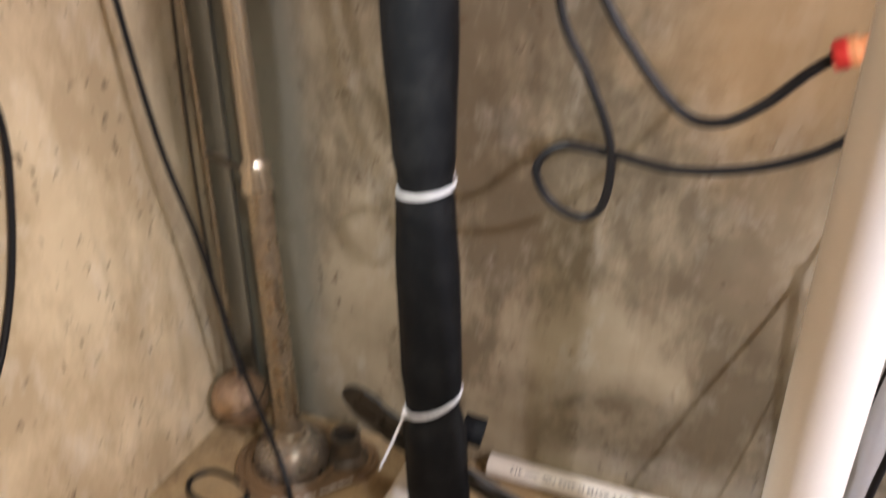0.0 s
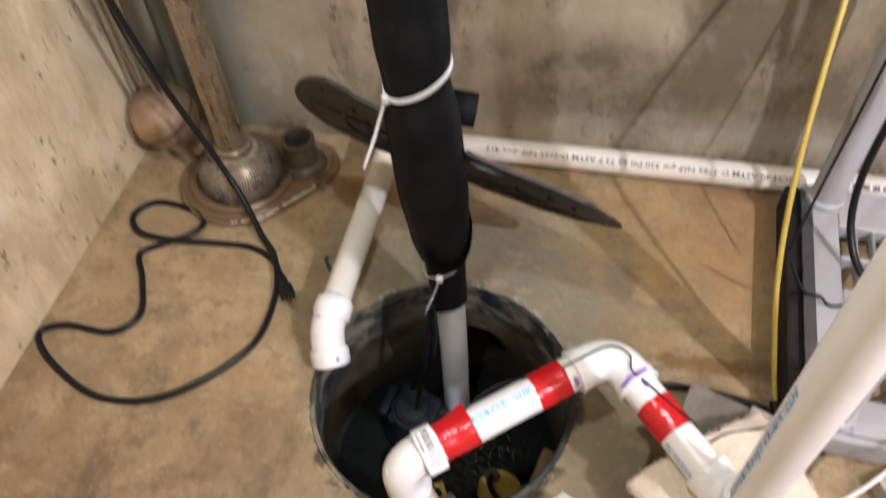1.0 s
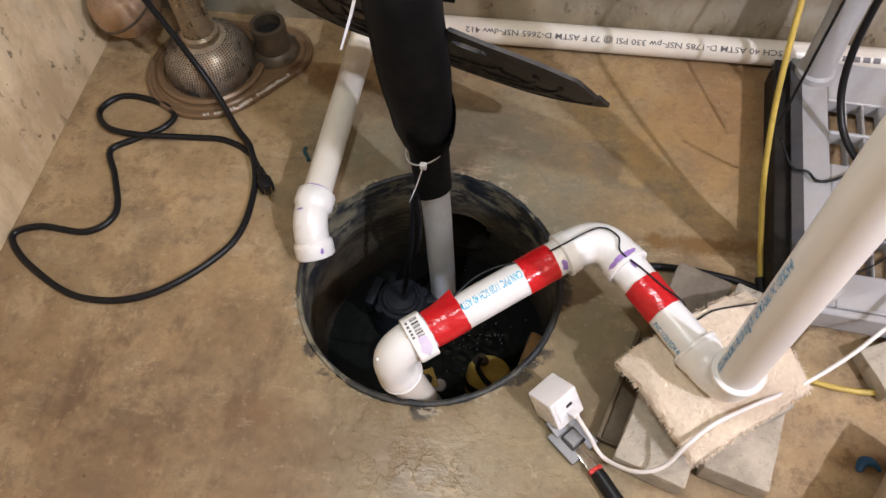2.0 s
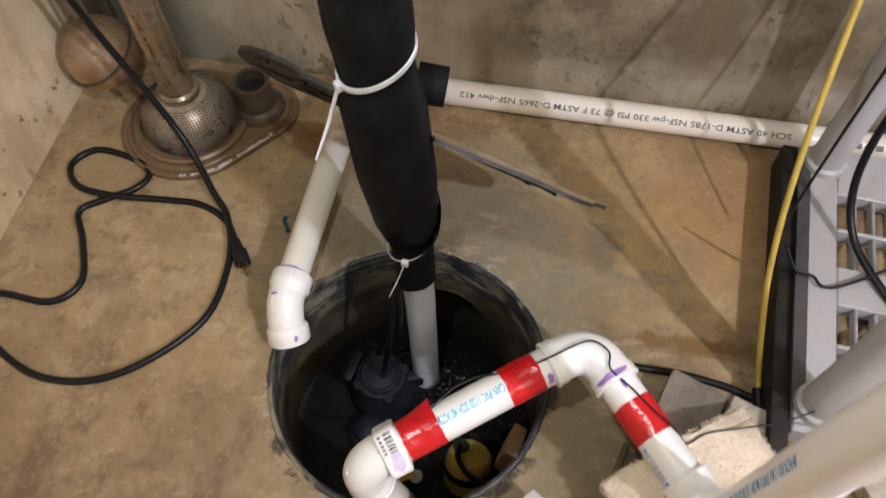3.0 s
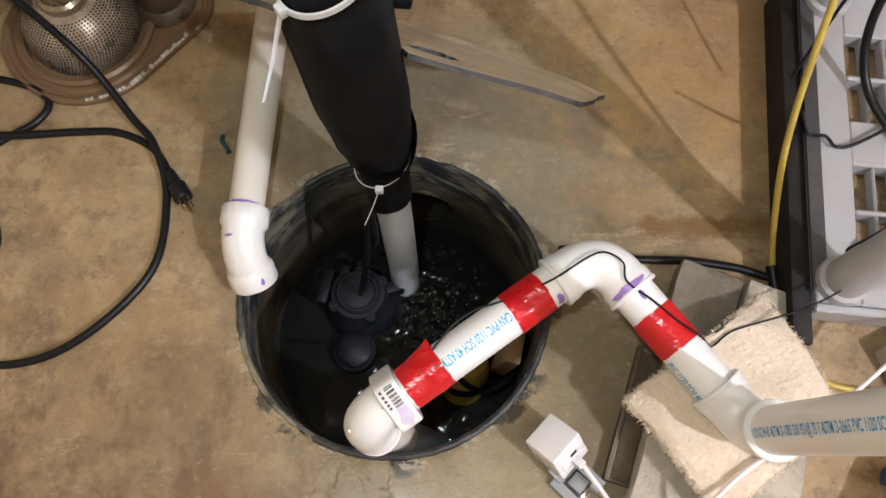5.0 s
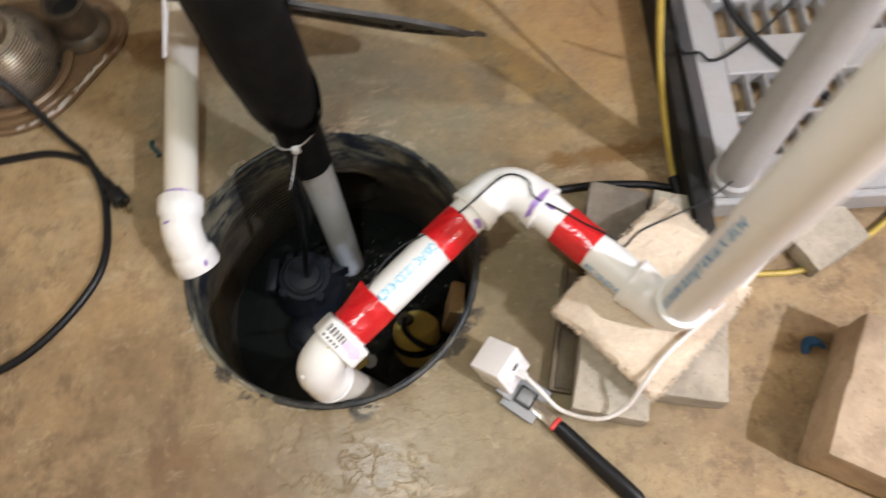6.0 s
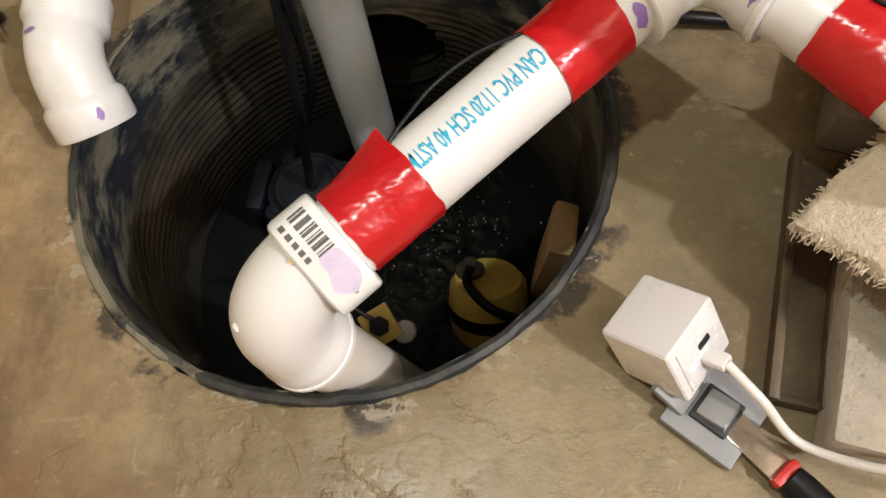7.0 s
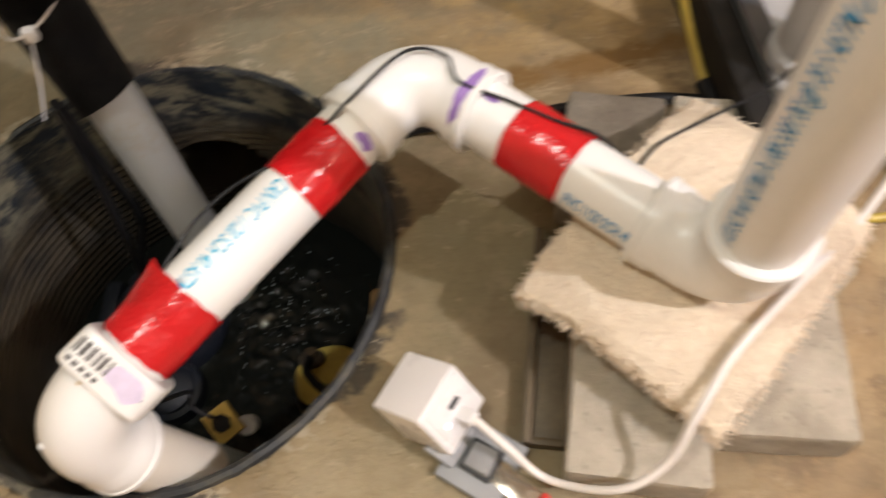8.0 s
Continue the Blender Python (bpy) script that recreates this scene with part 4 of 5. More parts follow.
def hub(a):
    """The squared hub of the first elbow: its radius at angle a."""
    c, q = abs(math.cos(a + 0.15)), abs(math.sin(a + 0.15))
    return 0.0345 / (c ** 5 + q ** 5) ** 0.2


def make_hub():
    bm = bmesh.new()
    rings = []
    for x, f in ((0.0335, 0.93), (0.035, 0.985), (0.0375, 1.0), (0.0605, 1.0), (0.0625, 0.985), (0.0635, 0.95), (0.0635, 0.80)):
        rings.append([bm.verts.new(AM @ Vector((x, f * hub(a) * math.sin(a), f * hub(a) * math.cos(a)))) for a in [2 * math.pi * k / 72 for k in range(72)]])
    for r, q in zip(rings, rings[1:]):
        for k in range(72):
            bm.faces.new((r[k], r[(k + 1) % 72], q[(k + 1) % 72], q[k]))
    return bm


part("hub", make_hub(), M_PVC, el1)
bm = bmesh.new()
for i, (w, g) in enumerate([(0.0012, 0.0008), (0.0006, 0.0006), (0.0018, 0.0008), (0.0008, 0.0010), (0.0014, 0.0006), (0.0006, 0.0008), (0.0016, 0.0010), (0.0008, 0.0006), (0.0020, 0.0008), (0.0006, 0.0010), (0.0014, 0.0006), (0.0010, 0.0008)]):
    a = -0.12 + i * 0.062
    wrap_patch(0.046, 0.057, a, a + w / 0.0325, AM, lambda q: hub(q) + 0.0004, bm, 2)
part("barcode_print", bm, M_DARK_INK, el1, "small dark barcode print")
bm = bmesh.new()
for i in range(5):
    wrap_patch(0.0385, 0.0420, -0.08 + i * 0.14, 0.01 + i * 0.14, AM, lambda q: hub(q) + 0.0004, bm, 2)
part("label_print", bm, M_DARK_INK, el1)
part("purple_primer", wrap_patch(0.038, 0.0595, -0.85, -0.05, AM, lambda q: hub(q) + 0.0003, cuts=24, ragged=0.28), M_LILAC, el1, "pale purple primer smear")
part("moulding_nub", lathe([(0.0, -0.002), (0.0036, -0.002), (0.0034, 0.001), (0.0022, 0.0022), (0.0, 0.0026)], Matrix.Translation(E1 + (-DIR + Vector((0, 0, 0.35))).normalized() * 0.0195 + DOWN * 0.004) @ (-DIR).to_track_quat("Z", "Y").to_matrix().to_4x4(), 10), M_PVC, el1)

part("dirt_speck", wrap_patch(0.0300, 0.0345, 0.10, 0.22, AM, 0.0328, cuts=8, ragged=0.3), M_WOOD, el1, "small brown speck of dirt")

# the elbow on the carpet and the standpipe
SD = Vector((-0.032, -0.062, 1.0)).normalized()
el3 = elbow(E3, DIR2, SD, "elbow")
standpipe = part("standpipe", sweep([E3 + SD * 0.04, E3 + SD * 0.5, E3 + SD * 2.1], R2, 40), M_PVC, drain)
SM = axes(E3, SD, (-0.97, -0.14, 0.0))
lettering("1120 SCH 40 ASTM D-1785 330 PSI @ 73 F ASTM D-2665 PVC 1120 SCH 40", 0.0104, SM @ pose(0.070, 0, 0), R2 + 0.0006, M_BLUE_INK, "blue_print", standpipe, 0.62)
part("primer_mark", wrap_patch(0.66, 0.70, -0.2, 0.25, axes(E3, SD, (-0.8, -0.6, 0.0)), R2 + 0.0005), M_RED, standpipe, "red smear on the white pipe")

# ---------------------------------------------------------------- inlet pipe on the left of the pit
inlet = thing("inlet_pipe", "white pvc drain pipe ending in an elbow at the pit edge", "pipe")
IA, IB = Vector((-0.200, 0.098, 0.058)), Vector((-0.180, 0.560, 0.100))
ID = (IB - IA).normalized()
IO = Vector((0.24, -0.62, -0.72)).normalized()
IC = IA - ID * 0.055
part("inlet_tube", sweep([IA - ID * 0.02, IB], 0.0242, 28), M_PVC_OLD, inlet)
path, rad = [], []
for m, r in ((0.0, 0.0245), (0.0, 0.0312), (0.003, 0.0325), (0.024, 0.0325), (0.030, 0.0285)):
    path.append(IA - ID * m)
    rad.append(r)
a, b = IA - ID * 0.030, IC + IO * 0.030
for i in range(1, 12):
    t = i / 12
    path.append(a * (1 - t) ** 2 + IC * 2 * t * (1 - t) + b * t * t)
    rad.append(0.0285)
for m, r in ((0.030, 0.0285), (0.034, 0.0318), (0.037, 0.0328), (0.056, 0.0328), (0.058, 0.0315), (0.058, 0.025), (0.04, 0.0235)):
    path.append(IC + IO * m)
    rad.append(r)
iel = part("inlet_elbow", sweep(path, rad, 32), M_PVC_WORN, inlet)
IM = axes(IA, ID, (-0.1, -0.3, 1.0))
part("purple_primer", wrap_patch(0.001, 0.006, -1.1, 1.2, IM, 0.0248, cuts=24, ragged=0.28), M_PURPLE, iel, "purple primer ring")
IM2 = axes(IC, IO, (0.3, -0.6, 0.6))
part("purple_primer", wrap_patch(0.036, 0.055, 0.25, 0.45, IM2, 0.0331, cuts=24, ragged=0.28), M_PURPLE, iel, "purple primer drip")
part("purple_primer", wrap_patch(-0.048, -0.042, 0.1, 0.6, IM, 0.0288, cuts=24, ragged=0.28), M_PURPLE, iel, "purple primer mark")

# ---------------------------------------------------------------- pipe along the back wall
WPY, WPZ, WPR = BACK - 0.026, 0.030, 0.0242
wallpipe = tagged(part("wall_pipe", sweep([(-0.06, WPY, WPZ), (1.9, WPY, WPZ)], WPR, 32), M_PVC_OLD), "long dusty white pvc pipe lying along the foot of the wall", "pipe")
WM = axes((0.0, WPY, WPZ), (1, 0, 0), (0, -0.80, 0.75))
wtext = "SCH 40 ASTM D-1785 NSF-pw 330 PSI @ 73 F ASTM D-2665 NSF-dwv 412"
lettering(wtext, 0.0105, WM @ pose(0.585, 0, 0) @ FLIP, WPR + 0.0006, M_DARK_INK, "dark_print", wallpipe, 1.26)
bm = bmesh.new()
for i in range(6):
    wrap_patch(0.655 + i * 0.018, 0.668 + i * 0.018, -0.2, 0.2, WM, WPR + 0.0006, bm, 3)
part("dark_print", bm, M_DARK_INK, wallpipe)

# ---------------------------------------------------------------- old pedestal pump in the corner
ped = thing("pedestal_pump", "old rusty pedestal sump pump with perforated steel base, wall corner", "pump")
DC = Vector((-0.492, 0.405, 0.0))
SP = Vector((-0.378, 0.456, 0.0))


def hull(r1, r2, n=72):
    """Outline round the dome's circle and the stub's circle, with straight tangents between."""
    d = (SP - DC).to_2d()
    base, half = math.atan2(d.y, d.x), math.acos((r1 - r2) / d.length)
    out = []
    for c, r, a0, a1 in ((SP, r2, base - half, base + half), (DC, r1, base + half, base + 2 * math.pi - half)):
        out += [c + Vector((math.cos(a), math.sin(a), 0)) * r for a in [a0 + (a1 - a0) * k / n for k in range(n + 1)]]
    return out


def slab_ring(levels):
    """A plate lofted through (dome radius, stub radius, height) outlines, closed on top."""
    bm = bmesh.new()
    rings = [[bm.verts.new(p + Vector((0, 0, z))) for p in hull(r1, r2)] for r1, r2, z in levels]
    for r, q in zip(rings, rings[1:]):
        for k in range(len(r)):
            bm.faces.new((r[k], r[(k + 1) % len(r)], q[(k + 1) % len(q)], q[k]))
    bm.faces.new(rings[-1])
    return bm


part("base_plate", slab_ring([(0.130, 0.074, 0.001), (0.130, 0.074, 0.009), (0.127, 0.071, 0.012), (0.122, 0.067, 0.0115), (0.119, 0.064, 0.0085), (0.113, 0.060, 0.0085), (0.110, 0.058, 0.012)]), M_PLATE, ped, "stained brown base plate")
part("plate_ring", lathe([(0.105, 0.010), (0.106, 0.019), (0.101, 0.023), (0.093, 0.020), (0.091, 0.010)], Matrix.Translation(DC), 48), M_PLATE, ped)
edge_line = hull(0.129, 0.073)
rim_path = edge_line[-14:] + [edge_line[-1].lerp(edge_line[0], k / 14) for k in range(1, 13)]
rng = random.Random(3)
bm = bmesh.new()
for p, q in zip(rim_path, rim_path[1:]):
    if rng.random() < 0.18 or (q - p).length < 1e-5:
        continue
    w = rng.uniform(0.003, 0.007)
    inward = Vector((-(q - p).y, (q - p).x, 0)).normalized()
    box((q - p).length * rng.uniform(0.7, 1.05), w, 0.003, axes((p + q) / 2 + Vector((0, 0, 0.0120)) + inward * w * 0.5, q - p, (0, 0, 1)), 0.0008, bm, 1)
roughen(bm, 0.0018, 80)
part("plate_rim", bm, M_CHIPPED, ped, "chipped pale paint along the rim")
part("strainer_dome", lathe([(0.086, 0.010), (0.086, 0.030), (0.083, 0.048), (0.074, 0.066), (0.060, 0.080), (0.044, 0.088), (0.034, 0.092)], Matrix.Translation(DC), 48), M_DOME, ped, "perforated steel strainer dome")


def make_perforations():
    """Small dark discs painting the shaded round holes, in offset rows up the strainer."""
    prof = [(0.0862, 0.012), (0.0862, 0.030), (0.0832, 0.048), (0.0742, 0.066), (0.0602, 0.080), (0.0442, 0.088)]
    bm = bmesh.new()
    pitch, row = 0.0052, 0
    lens = [0.0]
    for (r0, z0), (r1, z1) in zip(prof, prof[1:]):
        lens.append(lens[-1] + math.hypot(r1 - r0, z1 - z0))
    s0 = 0.004
    while s0 < lens[-1] - 0.002:
        i = next(j for j in range(len(prof) - 1) if s0 <= lens[j + 1])
        f = (s0 - lens[i]) / (lens[i + 1] - lens[i])
        r, z = prof[i][0] + (prof[i + 1][0] - prof[i][0]) * f, prof[i][1] + (prof[i + 1][1] - prof[i][1]) * f
        slope = math.atan2(prof[i + 1][1] - prof[i][1], prof[i + 1][0] - prof[i][0])
        count = int(2 * math.pi * r / pitch)
        for k in range(count):
            a = 2 * math.pi * (k + 0.5 * (row % 2)) / count
            out = Vector((math.cos(a), math.sin(a), 0))
            up = out * math.cos(slope) + Vector((0, 0, math.sin(slope)))
            side = Vector((-math.sin(a), math.cos(a), 0))
            nrm = side.cross(up)
            c = DC + out * r + Vector((0, 0, z)) + (nrm if nrm.dot(out) > 0 or nrm.z > 0 else -nrm) * 0.0005
            bm.faces.new([bm.verts.new(c + (up * math.sin(q) + side * math.cos(q)) * 0.0016) for q in [math.pi * j / 4 for j in range(8)]])
        s0 += pitch * 0.87
        row += 1
    return bm


tagged(part("hole_pattern", make_perforations(), M_SLOT, ped, smooth=False), kind="stuff")
part("column_collar", lathe([(0.036, 0.086), (0.038, 0.094), (0.036, 0.102), (0.030, 0.106)], Matrix.Translation(DC), 32), M_STEEL, ped)
CT = Vector((-0.528, 0.446, 0.570))
cdir = (CT - (DC + Vector((0, 0, 0.095)))).normalized()
ctop = DC + Vector((0, 0, 0.095))
pts, rad = steps(ctop, ctop + cdir, [(0, 0.030), (0.05, 0.0285), (0.20, 0.0275), (0.40, 0.026), (0.60, 0.0255)])
part("column", sweep(pts, rad, 28), M_STEEL, ped, "rust-brown steel column")
pts, rad = steps(ctop, ctop + cdir, [(0.57, 0.026), (0.57, 0.033), (0.585, 0.034), (0.60, 0.030), (0.62, 0.033), (0.635, 0.026)])
part("clamp", sweep(pts, rad, 24), M_CHROME, ped, "bright steel clamp")
pts, rad = steps(ctop, ctop + cdir, [(0.60, 0.023), (0.9, 0.022), (1.35, 0.022)])
part("upper_column", sweep(pts, rad, 28), M_CHROME, ped, "bright steel upper column")
arm = ctop + cdir * 0.60
BALL = Vector((-0.652, 0.452, 0.112))
part("rod_guide", sweep([arm, (BALL.x - 0.005, BALL.y + 0.01, arm.z + 0.03)], 0.006, 10), M_IRON, ped)
part("float_rod", sweep([BALL + Vector((0, 0, 0.06)), (BALL.x - 0.004, BALL.y + 0.008, 0.70), (BALL.x - 0.008, BALL.y + 0.012, 1.35)], 0.0035, 10), M_STEEL, ped)
ball = part("float_ball", lathe([(0.0, -0.066)] + [(0.066 * math.cos(math.radians(x)), 0.066 * math.sin(math.radians(x))) for x in range(-80, 81, 8)] + [(0.0, 0.066)], Matrix.Translation(BALL) @ pose(0, 0, 0, 14, -20, 0), 40), M_COPPER, ped, "tarnished copper float ball")
part("ball_seam", lathe([(0.0655, -0.0035), (0.0675, -0.002), (0.0675, 0.002), (0.0655, 0.0035)], Matrix.Translation(BALL) @ pose(0, 0, 0, 14, -20, 0), 40), M_IRON, ball)
part("outlet_stub", lathe([(0.050, 0.010), (0.046, 0.022), (0.036, 0.030), (0.031, 0.068), (0.034, 0.070), (0.034, 0.084), (0.026, 0.084), (0.025, 0.02)], Matrix.Translation(SP), 32), M_IRON, ped, "short open iron outlet stub")
# black disc inside the stub stands in for the shade of its hollow
part("stub_shade_disc", lathe([(0.0, 0.061), (0.0275, 0.062)], Matrix.Translation(SP), 24), M_SLOT, ped)
for k in range(4):
    a = math.radians(45 + 90 * k)
    part("bolt", lathe([(0.006, 0.010), (0.006, 0.016), (0.0, 0.017)], Matrix.Translation(SP + Vector((0.043 * math.cos(a), 0.043 * math.sin(a), 0.008))), 6), M_IRON, ped)

# grey strip added in the wall corner to stand in for shade
bm = box(0.052, 0.012, 2.29, pose(LEFT + 0.042, BACK - 0.014, 1.148), 0.003)
tagged(part("corner_strip", bm, M_CORNER_SHADE), "dull grey metal strip added for the shade in the wall corner", "strip", kind="structure")

# ---------------------------------------------------------------- cords
def cord(name, pts, r, material, label, step=10):
    return tagged(part(name, sweep(spline(pts, step), r, 12), material), label, "cord")


cz = 0.0062
loop_pts = [(-0.68, 0.29, 1.40), (-0.66, 0.30, 1.05), (-0.635, 0.315, 0.79), (-0.600, 0.335, 0.59), (-0.560, 0.352, 0.31), (-0.500, 0.340, 0.145), (-0.45, 0.310, 0.062), (-0.395, 0.250, 0.022),
            (-0.355, 0.205, 0.018), (-0.330, 0.125, cz), (-0.340, 0.011, cz), (-0.441, -0.095, cz), (-0.555, -0.118, cz), (-0.665, -0.072, cz), (-0.722, -0.020, cz), (-0.683, 0.006, cz), (-0.595, 0.006, cz), (-0.560, 0.050, cz),
            (-0.590, 0.125, cz), (-0.620, 0.180, cz), (-0.585, 0.212, cz), (-0.540, 0.245, cz), (-0.530, 0.280, cz), (-0.575, 0.306, cz), (-0.645, 0.312, cz), (-0.676, 0.272, cz), (-0.640, 0.226, cz + 0.011), (-0.575, 0.214, cz + 0.013),
            (-0.48, 0.229, cz), (-0.415, 0.230, cz), (-0.360, 0.205, cz), (-0.326, 0.158, 0.010)]
power = thing("power_cord", "black rubber power cord looped on the floor with a three-prong plug", "cord")
part("cable", sweep(spline(loop_pts, 10), 0.0058, 12), M_CORD, power)
PD = (Vector((-0.303, 0.124, 0.011)) - Vector((-0.330, 0.166, 0.011))).normalized()
PM = axes((-0.324, 0.158, 0.013), PD, (0, 0, 1))
pts, rad = steps(PM.translation, PM.translation + PD, [(-0.012, 0.007), (0.0, 0.0085), (0.010, 0.010), (0.014, 0.013), (0.036, 0.0135), (0.039, 0.012)])
plug = part("plug", sweep(pts, rad, 18), M_CORD, power, "moulded black plug body")
for y in (-0.0065, 0.0065):
    part("prong", box(0.018, 0.0015, 0.006, PM @ pose(0.047, y, 0.003), 0.0004, segs=1), M_BRASS, plug)
part("prong", sweep([PM @ Vector((0.038, 0, -0.006)), PM @ Vector((0.058, 0, -0.006))], 0.0023, 8), M_BRASS, plug)

cord("hanging_cord", [(-0.722, 0.02, 1.5), (-0.720, 0.055, 1.05), (-0.722, 0.082, 0.90), (-0.722, 0.058, 0.76), (-0.722, 0.01, 0.62), (-0.722, -0.06, 0.50), (-0.722, -0.16, 0.42)], 0.0060, M_CORD, "black rubber cord hanging against the stained wall")
cord("thin_wall_wire", [(-0.69, 0.50, 1.4), (-0.69, 0.47, 0.95), (-0.685, 0.455, 0.60), (-0.66, 0.44, 0.34), (-0.60, 0.40, 0.22)], 0.0030, M_CORD, "thin dark wire hanging beside the pump column")
cord("hanging_cord", [(0.085, 0.15, 1.32), (0.112, 0.15, 1.127), (0.152, 0.150, 1.045), (0.186, 0.15, 0.965), (0.186, 0.148, 0.892), (0.160, 0.146, 0.866), (0.118, 0.145, 0.884), (0.099, 0.146, 0.925), (0.128, 0.152, 0.955), (0.19, 0.160, 0.950), (0.260, 0.158, 0.942), (0.335, 0.152, 0.955), (0.40, 0.148, 0.982), (0.446, 0.146, 1.018), (0.52, 0.14, 1.09), (0.60, 0.14, 1.20)], 0.0056, M_CORD, "black rubber cord hanging in a loop before the wall")
ext = thing("plugged_cord", "black rubber cord plugged into an orange extension cord end", "cord")
part("cable", sweep(spline([(0.10, 0.16, 1.30), (0.150, 0.155, 1.155), (0.205, 0.15, 1.072), (0.262, 0.15, 1.014), (0.305, 0.15, 1.008), (0.345, 0.15, 1.033), (0.382, 0.15, 1.072), (0.410, 0.15, 1.096)], 10), 0.0062, 12), M_CORD, ext)
o0, o1 = Vector((0.402, 0.15, 1.092)), Vector((0.50, 0.145, 1.130))
pts, rad = steps(o0, o1, [(0.0, 0.010), (0.004, 0.015), (0.022, 0.016), (0.024, 0.013), (0.055, 0.014), (0.075, 0.011), (0.11, 0.008)])
con = part("connector", sweep(pts, rad, 20), M_ORANGE, ext, "pale orange extension cord connector")
pts, rad = steps(o0, o1, [(-0.002, 0.011), (0.0, 0.0158), (0.012, 0.0168), (0.014, 0.0150)])
part("connector_ring", sweep(pts, rad, 20), M_RED, con)

cord("extension_cord", [(0.555, 0.548, 1.60), (0.545, 0.545, 0.95), (0.524, 0.49, 0.68), (0.498, 0.36, 0.49), (0.486, 0.24, 0.31), (0.497, 0.17, 0.17), (0.516, 0.11, 0.07), (0.528, 0.05, 0.016), (0.532, 0.0, 0.009), (0.548, -0.06, 0.009), (0.585, -0.105, 0.008), (0.65, -0.117, 0.008), (0.70, -0.112, 0.008), (0.76, -0.092, 0.008), (0.85, -0.04, 0.008), (0.95, 0.05, 0.008)], 0.0044, M_YELLOW, "yellow extension cord hanging down and trailing over the floor")
cord("black_floor_cord", [(0.215, 0.085, -0.03), (0.26, 0.066, 0.012), (0.33, 0.058, 0.009), (0.41, 0.058, 0.009), (0.48, 0.050, 0.009), (0.535, 0.036, 0.013), (0.575, 0.045, 0.05), (0.64, 0.075, 0.084), (0.72, 0.13, 0.079), (0.80, 0.22, 0.079)], 0.0058, M_CORD, "black rubber cord crossing the floor to the shelf")
bm = sweep([(0.5275, 0.052, 0.016), (0.529, 0.036, 0.014), (0.531, 0.018, 0.012)], 0.0085, 12)
tagged(part("tape_wrap", bm, M_CORD), "black tape wrapped round the yellow cord", "tape")

def on_pipe(m, x, a, lift):
    r = R2 + 0.0012 + lift
    return m @ Vector((x, r * math.sin(a), r * math.cos(a)))


cord("sensor_wire", [on_pipe(AM, 0.095, 0.95, -0.004), on_pipe(AM, 0.115, 1.0, -0.001), on_pipe(AM, 0.132, 1.10, 0.003), on_pipe(AM, 0.160, 1.25, 0.007), on_pipe(AM, 0.190, 1.20, 0.006), on_pipe(AM, 0.214, 1.0, 0.001), on_pipe(AM, 0.235, 0.85, -0.004), on_pipe(AM, 0.258, 0.55, -0.003), on_pipe(AM, 0.275, 0.40, 0.001), on_pipe(AM, 0.292, 0.30, 0.0060), E2 + Vector((-0.006, -0.012, 0.034)), E2 + Vector((0.022, -0.022, 0.033)), on_pipe(CM2, 0.050, 0.05, 0.0060), on_pipe(CM2, 0.085, 0.35, 0.0015), on_pipe(CM2, 0.120, 0.60, 0.0015), on_pipe(CM2, 0.152, 0.95, 0.003), (0.398, -0.084, 0.116), (0.408, -0.080, 0.106), (0.432, -0.062, 0.105), (0.485, -0.044, 0.103), (0.535, -0.026, 0.100), (0.60, 0.01, 0.104), (0.68, 0.06, 0.09), (0.76, 0.15, 0.08)], 0.0013, M_CORD, "thin black sensor wire draped over the pipe elbow")
cord("shelf_cord", [(0.66, 0.30, 0.86), (0.645, 0.34, 0.62), (0.635, 0.385, 0.36), (0.628, 0.36, 0.19), (0.645, 0.30, 0.105), (0.69, 0.22, 0.082), (0.76, 0.12, 0.08), (0.84, 0.02, 0.08)], 0.0062, M_CORD, "black rubber cord draped over the grey shelf")
cord("thin_shelf_wire", [(0.52, 0.21, 0.17), (0.56, 0.215, 0.10), (0.59, 0.22, 0.085), (0.605, 0.205, 0.083), (0.64, 0.215, 0.083), (0.72, 0.26, 0.10), (0.80, 0.31, 0.2)], 0.0024, M_CORD, "thin black wire tied to the yellow cord")
cord("thin_leg_wire", [(0.545, 0.30, 0.10), (0.575, 0.36, 0.30), (0.60, 0.40, 0.55), (0.64, 0.42, 0.9)], 0.0024, M_CORD, "thin black wire rising along the shelf post")

# ---------------------------------------------------------------- shelf, pavers, carpet
shelf = thing("plastic_shelf", "low grey plastic shelf with slotted top and round posts", "shelf")
SHM = pose(0.556, -0.012, 0.0, 0, 0, -4.0)
ZT, TH = 0.074, 0.030


def slab(x0, x1, y0, y1, bm, th=TH, top=ZT):
    return box(x1 - x0, y1 - y0, th, SHM @ pose((x0 + x1) / 2, (y0 + y1) / 2, top - th / 2), 0.0022, bm, 1)


W, D = 0.80, 0.50
GX0, NX, PXX = 0.058, 20, 0.0285
rows_y = [(0.062, 0.128), (0.135, 0.200), (0.268, 0.334), (0.341, 0.407)]
part("shelf_side", slab(0.0, GX0, 0.0, D, bmesh.new()), M_SHELF, shelf)
part("shelf_side", slab(GX0 + NX * PXX, W, 0.0, D, bmesh.new()), M_SHELF, shelf)
prev = 0.0
for a, b in rows_y + [(D, D)]:
    part("shelf_crossbar", slab(GX0, GX0 + NX * PXX, prev, a, bmesh.new()), M_SHELF, shelf)
    prev = b
for i in range(1, NX):
    x = GX0 + i * PXX
    for a, b in ((0.062, 0.200), (0.268, 0.407)):
        part("slat", slab(x - 0.0024, x + 0.0024, a, b, bmesh.new(), 0.022, ZT - 0.001), M_SHELF, shelf)
